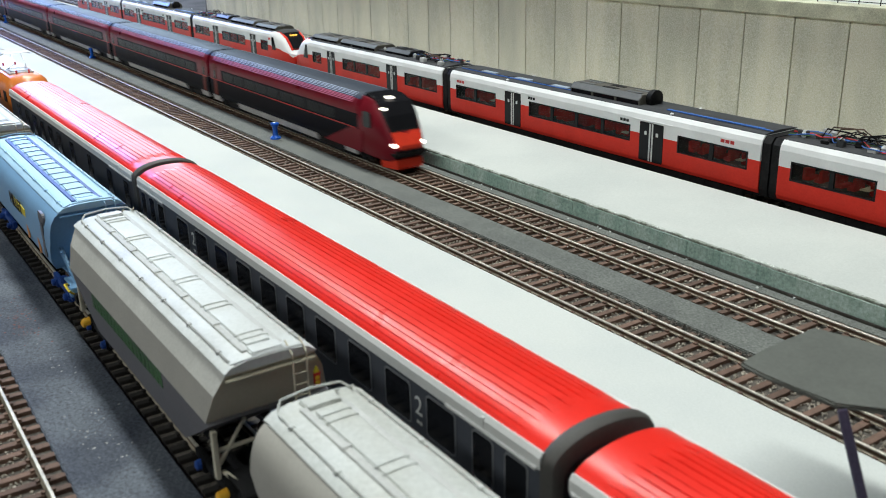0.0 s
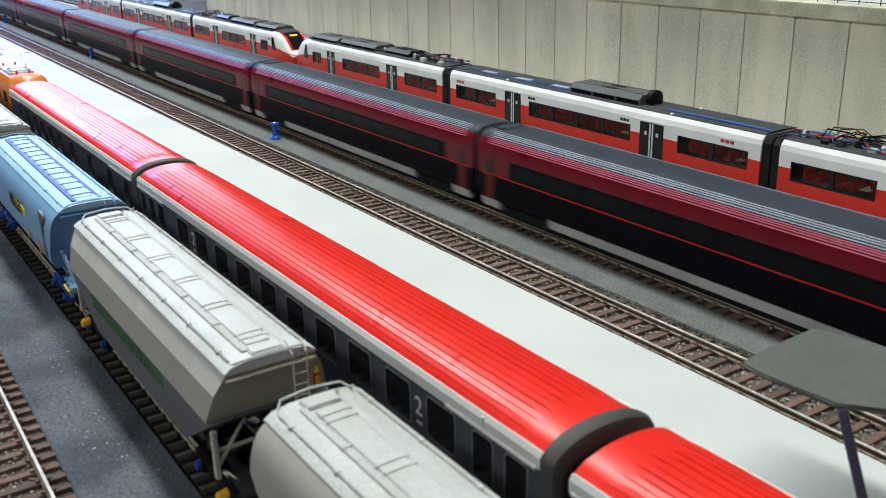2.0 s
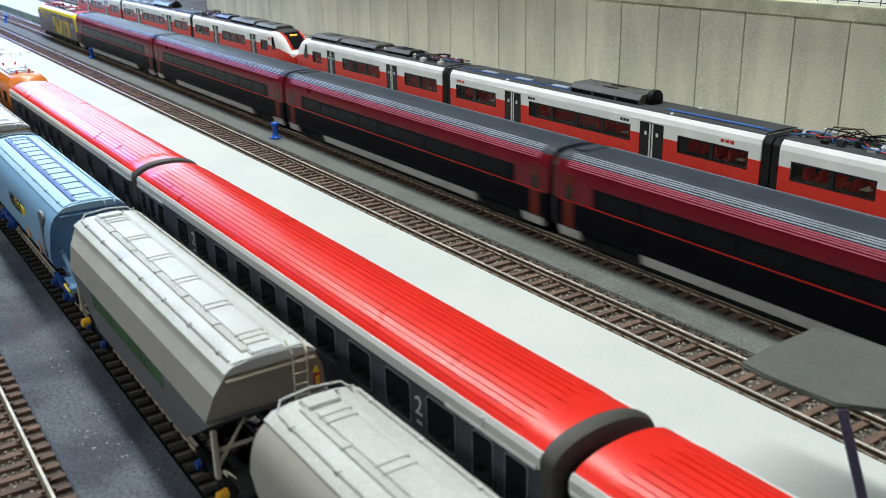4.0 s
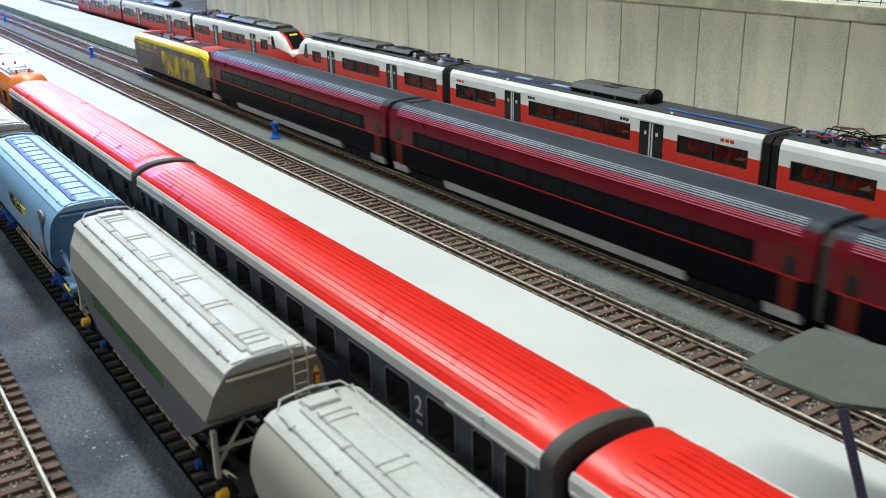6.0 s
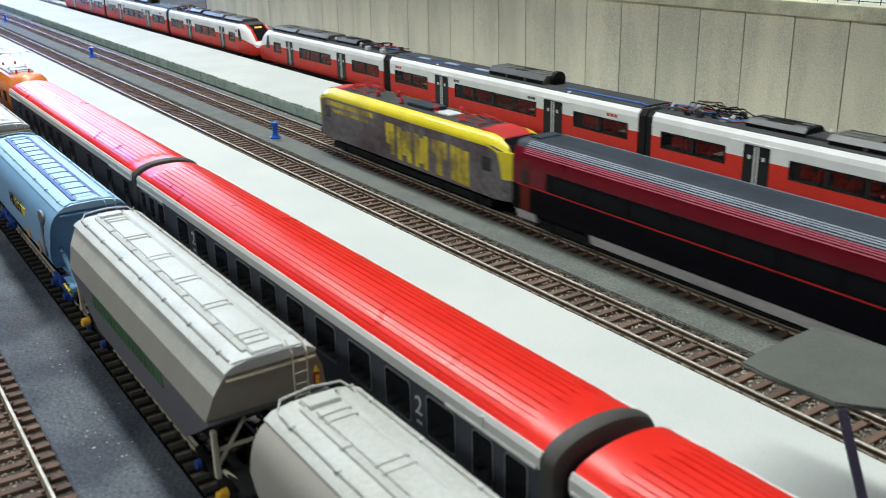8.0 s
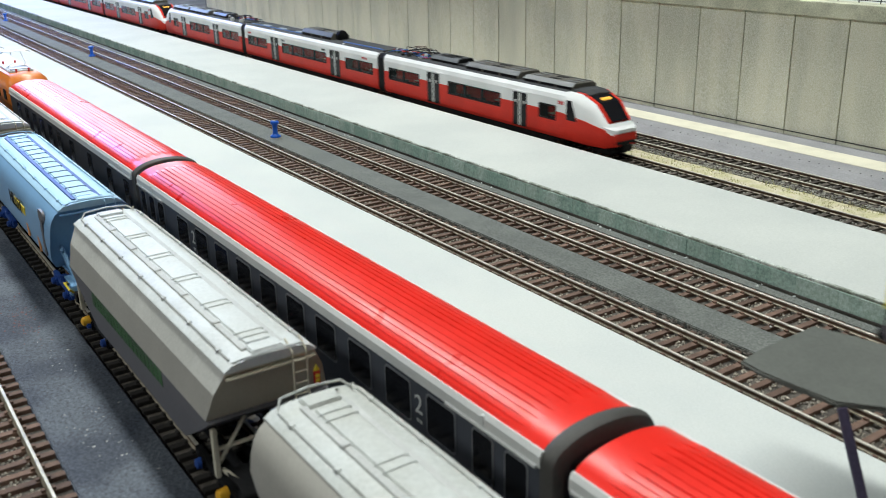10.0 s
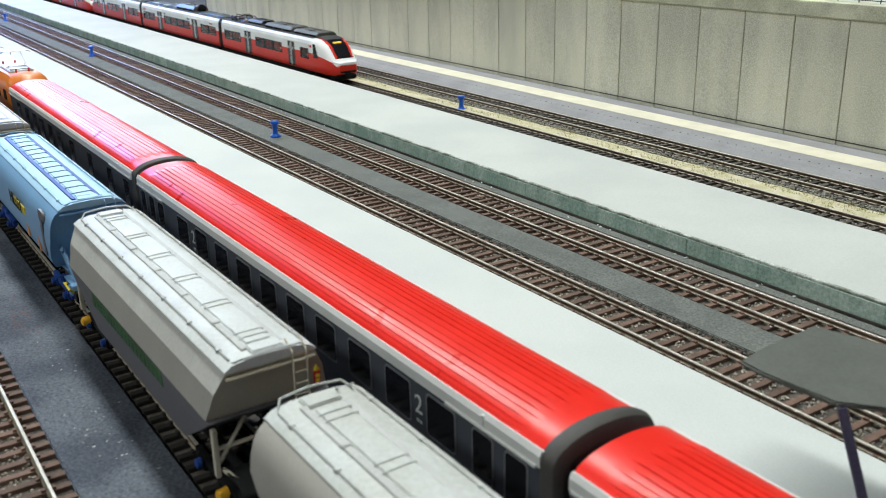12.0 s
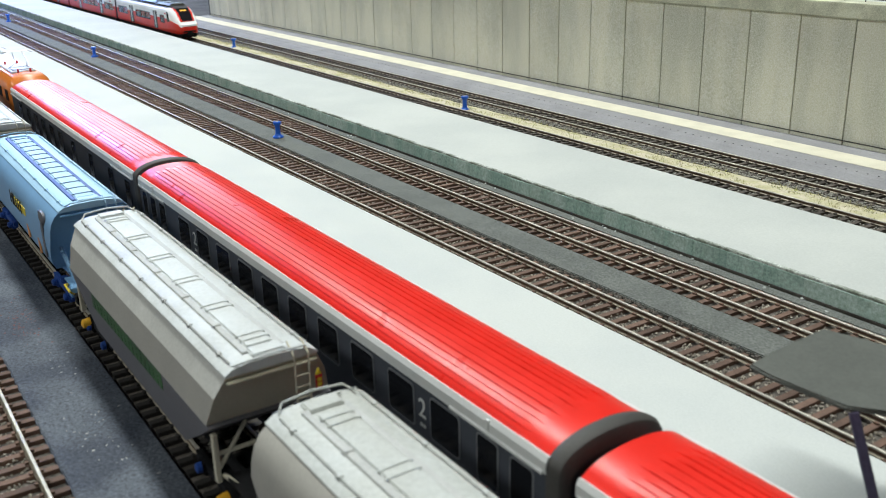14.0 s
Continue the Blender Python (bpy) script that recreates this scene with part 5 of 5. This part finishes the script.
# yellow and grey pushing engine
LX = J1 - 301.3 * 6 - 110
loco = thing("electric_engine", LX, RY, RT, "yellow and grey electric engine with red roof ends", "locomotive")


def loco_sec(x, w, z0, z1, wt, zt):
    return [(x, y, z) for y, z in both([(w, z0), (w, z1), (wt, zt)])]


part("lower_body", loft(BM(), [[(x, y, z) for y, z in both([(w * 0.97, 9.8), (w, 11.5), (w, 30 * q), (w * 0.99, 38.2 * q)])] for x, w, q in ((-107, 12.0, 0.84), (-103.5, 14.3, 0.93), (-96, 16.2, 1.0), (96, 16.2, 1.0), (103.5, 14.3, 0.93), (107, 12.0, 0.84))]), LOCO_GREY, loco, "dark grey printed sides", True)
band = [(15.2, 36.4), (16.25, 37.2), (16.3, 38.0), (15.7, 39.7), (14.2, 41.3), (12.2, 42.4), (9.8, 42.9), (9.0, 42.0)]
for s in (-1, 1):
    arch = [(e * x, w, dz) for e, ends in ((-1, 1), (1, -1)) for x, w, dz in ((107.2, 11.9, -13.4), (105.2, 13.6, -9.0), (101.5, 15.2, -4.2), (96, 16.2, -1.2), (90, 16.3, 0.0))[::ends]]
    part("upper_band", loft(BM(), [[(x, s * y * w / 16.3, z + dz) for y, z in band] for x, w, dz in arch]), LOCO_YELLOW, loco, "bright yellow rounded upper band", True)
part("roof", loft(BM(), [[(x, y, z) for y, z in both([(11, 41), (9.6, 43.2), (0, 43.7)])] for x in (-80, 80)]), EMU_ROOF, loco, "grey roof with equipment")
for e in (-1, 1):
    rr = BM()
    loft(rr, [[(e * 78, y, z) for y, z in both([(11.4, 41), (9.6, 43.9), (0, 44.4)])], [(e * 92, y, z) for y, z in both([(11.2, 40.2), (9.2, 43.1), (0, 43.6)])], [(e * 98, y, z) for y, z in both([(10.6, 37.5), (8.8, 40.6), (0, 41.2)])]])
    part("roof_end", rr, RED_PRINT, loco, "red roof end", True)
    cab_w = BM()
    loft(cab_w, [[(e * 96, -10.8, 39.0), (e * 96, 10.8, 39.0), (e * 97.5, 10.2, 41.8), (e * 97.5, -10.2, 41.8)], [(e * 104, -11, 33), (e * 104, 11, 33), (e * 106, 10.8, 35.0), (e * 106, -10.8, 35.0)], [(e * 107, -10.8, 25.5), (e * 107, 10.8, 25.5), (e * 108.2, 10.8, 25.5), (e * 108.2, -10.8, 25.5)]])
    part("windscreen", cab_w, BLACK_GLOSS, loco)
    for s in (-1, 1):
        yf = BM()
        loft(yf, [[(e * xa, s * (ya + q), z) for xa, ya, q in ((x_in, y_in, 0.3), (103, 14.5, 0.35), (107.6, 12.3, 0.3), (107.0, 11.0, 0), (103, 13.2, 0), (x_in, y_in - 1, 0))] for z, x_in, y_in in ((36.0, 98.5, 15.9), (30, 100.5, 15.3), (26, 101.2, 15.1), (21.5, 102.0, 14.9))])
        part("cab_corner", yf, LOCO_YELLOW, loco, "yellow cab corner")
    for s in (-1, 1):
        hb = BM()
        box(hb, e * 107 - 1.2, e * 107 + 1.2, s * 8.5 - 1.4, s * 8.5 + 1.4, 17, 19.5, 0, 0.4)
        part("headlight", hb, WHITE_PRINT, loco)
        rod_b = BM()
        rod(rod_b, (e * 106, s * 10, 11), (e * 110, s * 10, 11), 2.2, n=14)
        part("buffer", rod_b, BLACK, loco)
    for s in (-1, 1):
        part("side_window", plate(BM(), e * 90 - 4, e * 90 + 4, 24, 31.5, s * 16.2, s * 0.25, 1), BLACK_GLOSS, loco)
for s in (-1, 1):
    for x0, x1, z0, z1 in ((-13, -8.5, 20, 33), (-8, -3, 14, 33), (0, 5, 12.5, 32.5), (5.6, 10, 16, 31), (10.6, 16, 12.5, 31.5), (19, 24, 12, 32), (24.6, 29, 15, 30), (29.6, 34, 12, 32), (38, 42, 24, 32), (42.6, 48, 12, 32), (48.6, 53, 22, 32), (57, 62, 12, 32), (62.6, 67, 11.5, 31.5), (67.6, 74, 11.5, 31)):
        part("lettering", box(BM(), x0, x1, s * 16.3 - 0.12, s * 16.3 + 0.12, z0, z1, 0, 0.05), LOCO_PRINT, loco, "large worn yellow lettering shape")
    bars("lettering", loco, LOCO_PRINT, -90, -28, 32.6, 35.6, s * 16.2, 12, depth=s * 0.2, label="small worn yellow lettering")
    bars("lettering", loco, LOCO_PRINT, -82, -34, 28.4, 30.4, s * 16.2, 9, depth=s * 0.2, label="small worn yellow lettering")
pantograph(loco, 62, 43.8, RED_PRINT, True, 1.1)
pantograph(loco, -62, 43.8, RED_PRINT, True, 1.1)
for xx, yy in ((-40, -5), (-30, 4), (-10, -6), (8, 5), (25, -4), (38, 5)):
    part("insulator", turned(BM(), [(1.4, 43.4), (1.7, 44.6), (1.0, 45.2), (1.6, 46.2), (0.8, 47.4)], 10, at=(xx, yy, 0)), RED_PRINT, loco)
part("roof_box", box(BM(), -4, 22, -6, 6, 43.2, 45.4, 0, 0.4), RJ_ROOF, loco)
part("roof_plate", box(BM(), 28, 42, -7, 3, 43.5, 44.6, 0, 0.3), WHITE_PRINT, loco)
part("underframe", box(BM(), -90, 90, -13, 13, 3, 7, 0, 0.6), BLACK, loco)
for bx in (-58, 58):
    bogie(loco, bx, BLACK, 33)
rj.append((loco, LX))


# ---- motion of the two trains ----
def express_way(t):
    """Millimetres run since the start: fast, slowing, then rolling out."""
    if t <= 3.2:
        return 346.0 * t
    s = 346.0 * 3.2
    if t <= 4.8:
        u = t - 3.2
        return s + 346.0 * u - 0.5 * (135.0 / 1.6) * u * u
    s += (346.0 + 211.0) / 2 * 1.6
    if t <= 10.6:
        return s + 211.0 * (t - 4.8)
    s += 211.0 * 5.8
    u = min(t - 10.6, 2.625)
    return s + 211.0 * u - 0.5 * 80.0 * u * u


COMMUTER = ((0, 0), (3, 0), (5.8, 0), (6.15, -0.5), (6.5, -5), (7.0, -25), (7.5, -50.5), (8.0, -90), (8.2, -111), (8.7, -172), (9.25, -260), (9.8, -362), (10.3, -459),
            (10.5, -496), (11.0, -586), (11.5, -677), (12.0, -771), (12.5, -872), (13.0, -983), (13.5, -1100), (14.0, -1212))


def motions():
    times = [0.0, 0.5, 1, 1.5, 2, 2.5, 3, 3.2, 3.6, 4, 4.4, 4.8, 5.3, 6, 7, 8, 9, 10, 10.6, 11, 11.5, 12, 12.5, 13, 13.3, 14]
    for ob, x in rj:
        walk(ob, [(t, pose((x + express_way(t)) * MM, RY * MM, RT * MM)) for t in times])
    for ob, x, turn in emu:
        walk(ob, [(t, pose((x + s) * MM, EY * MM, RT * MM, 0, 0, turn)) for t, s in COMMUTER])


motions()
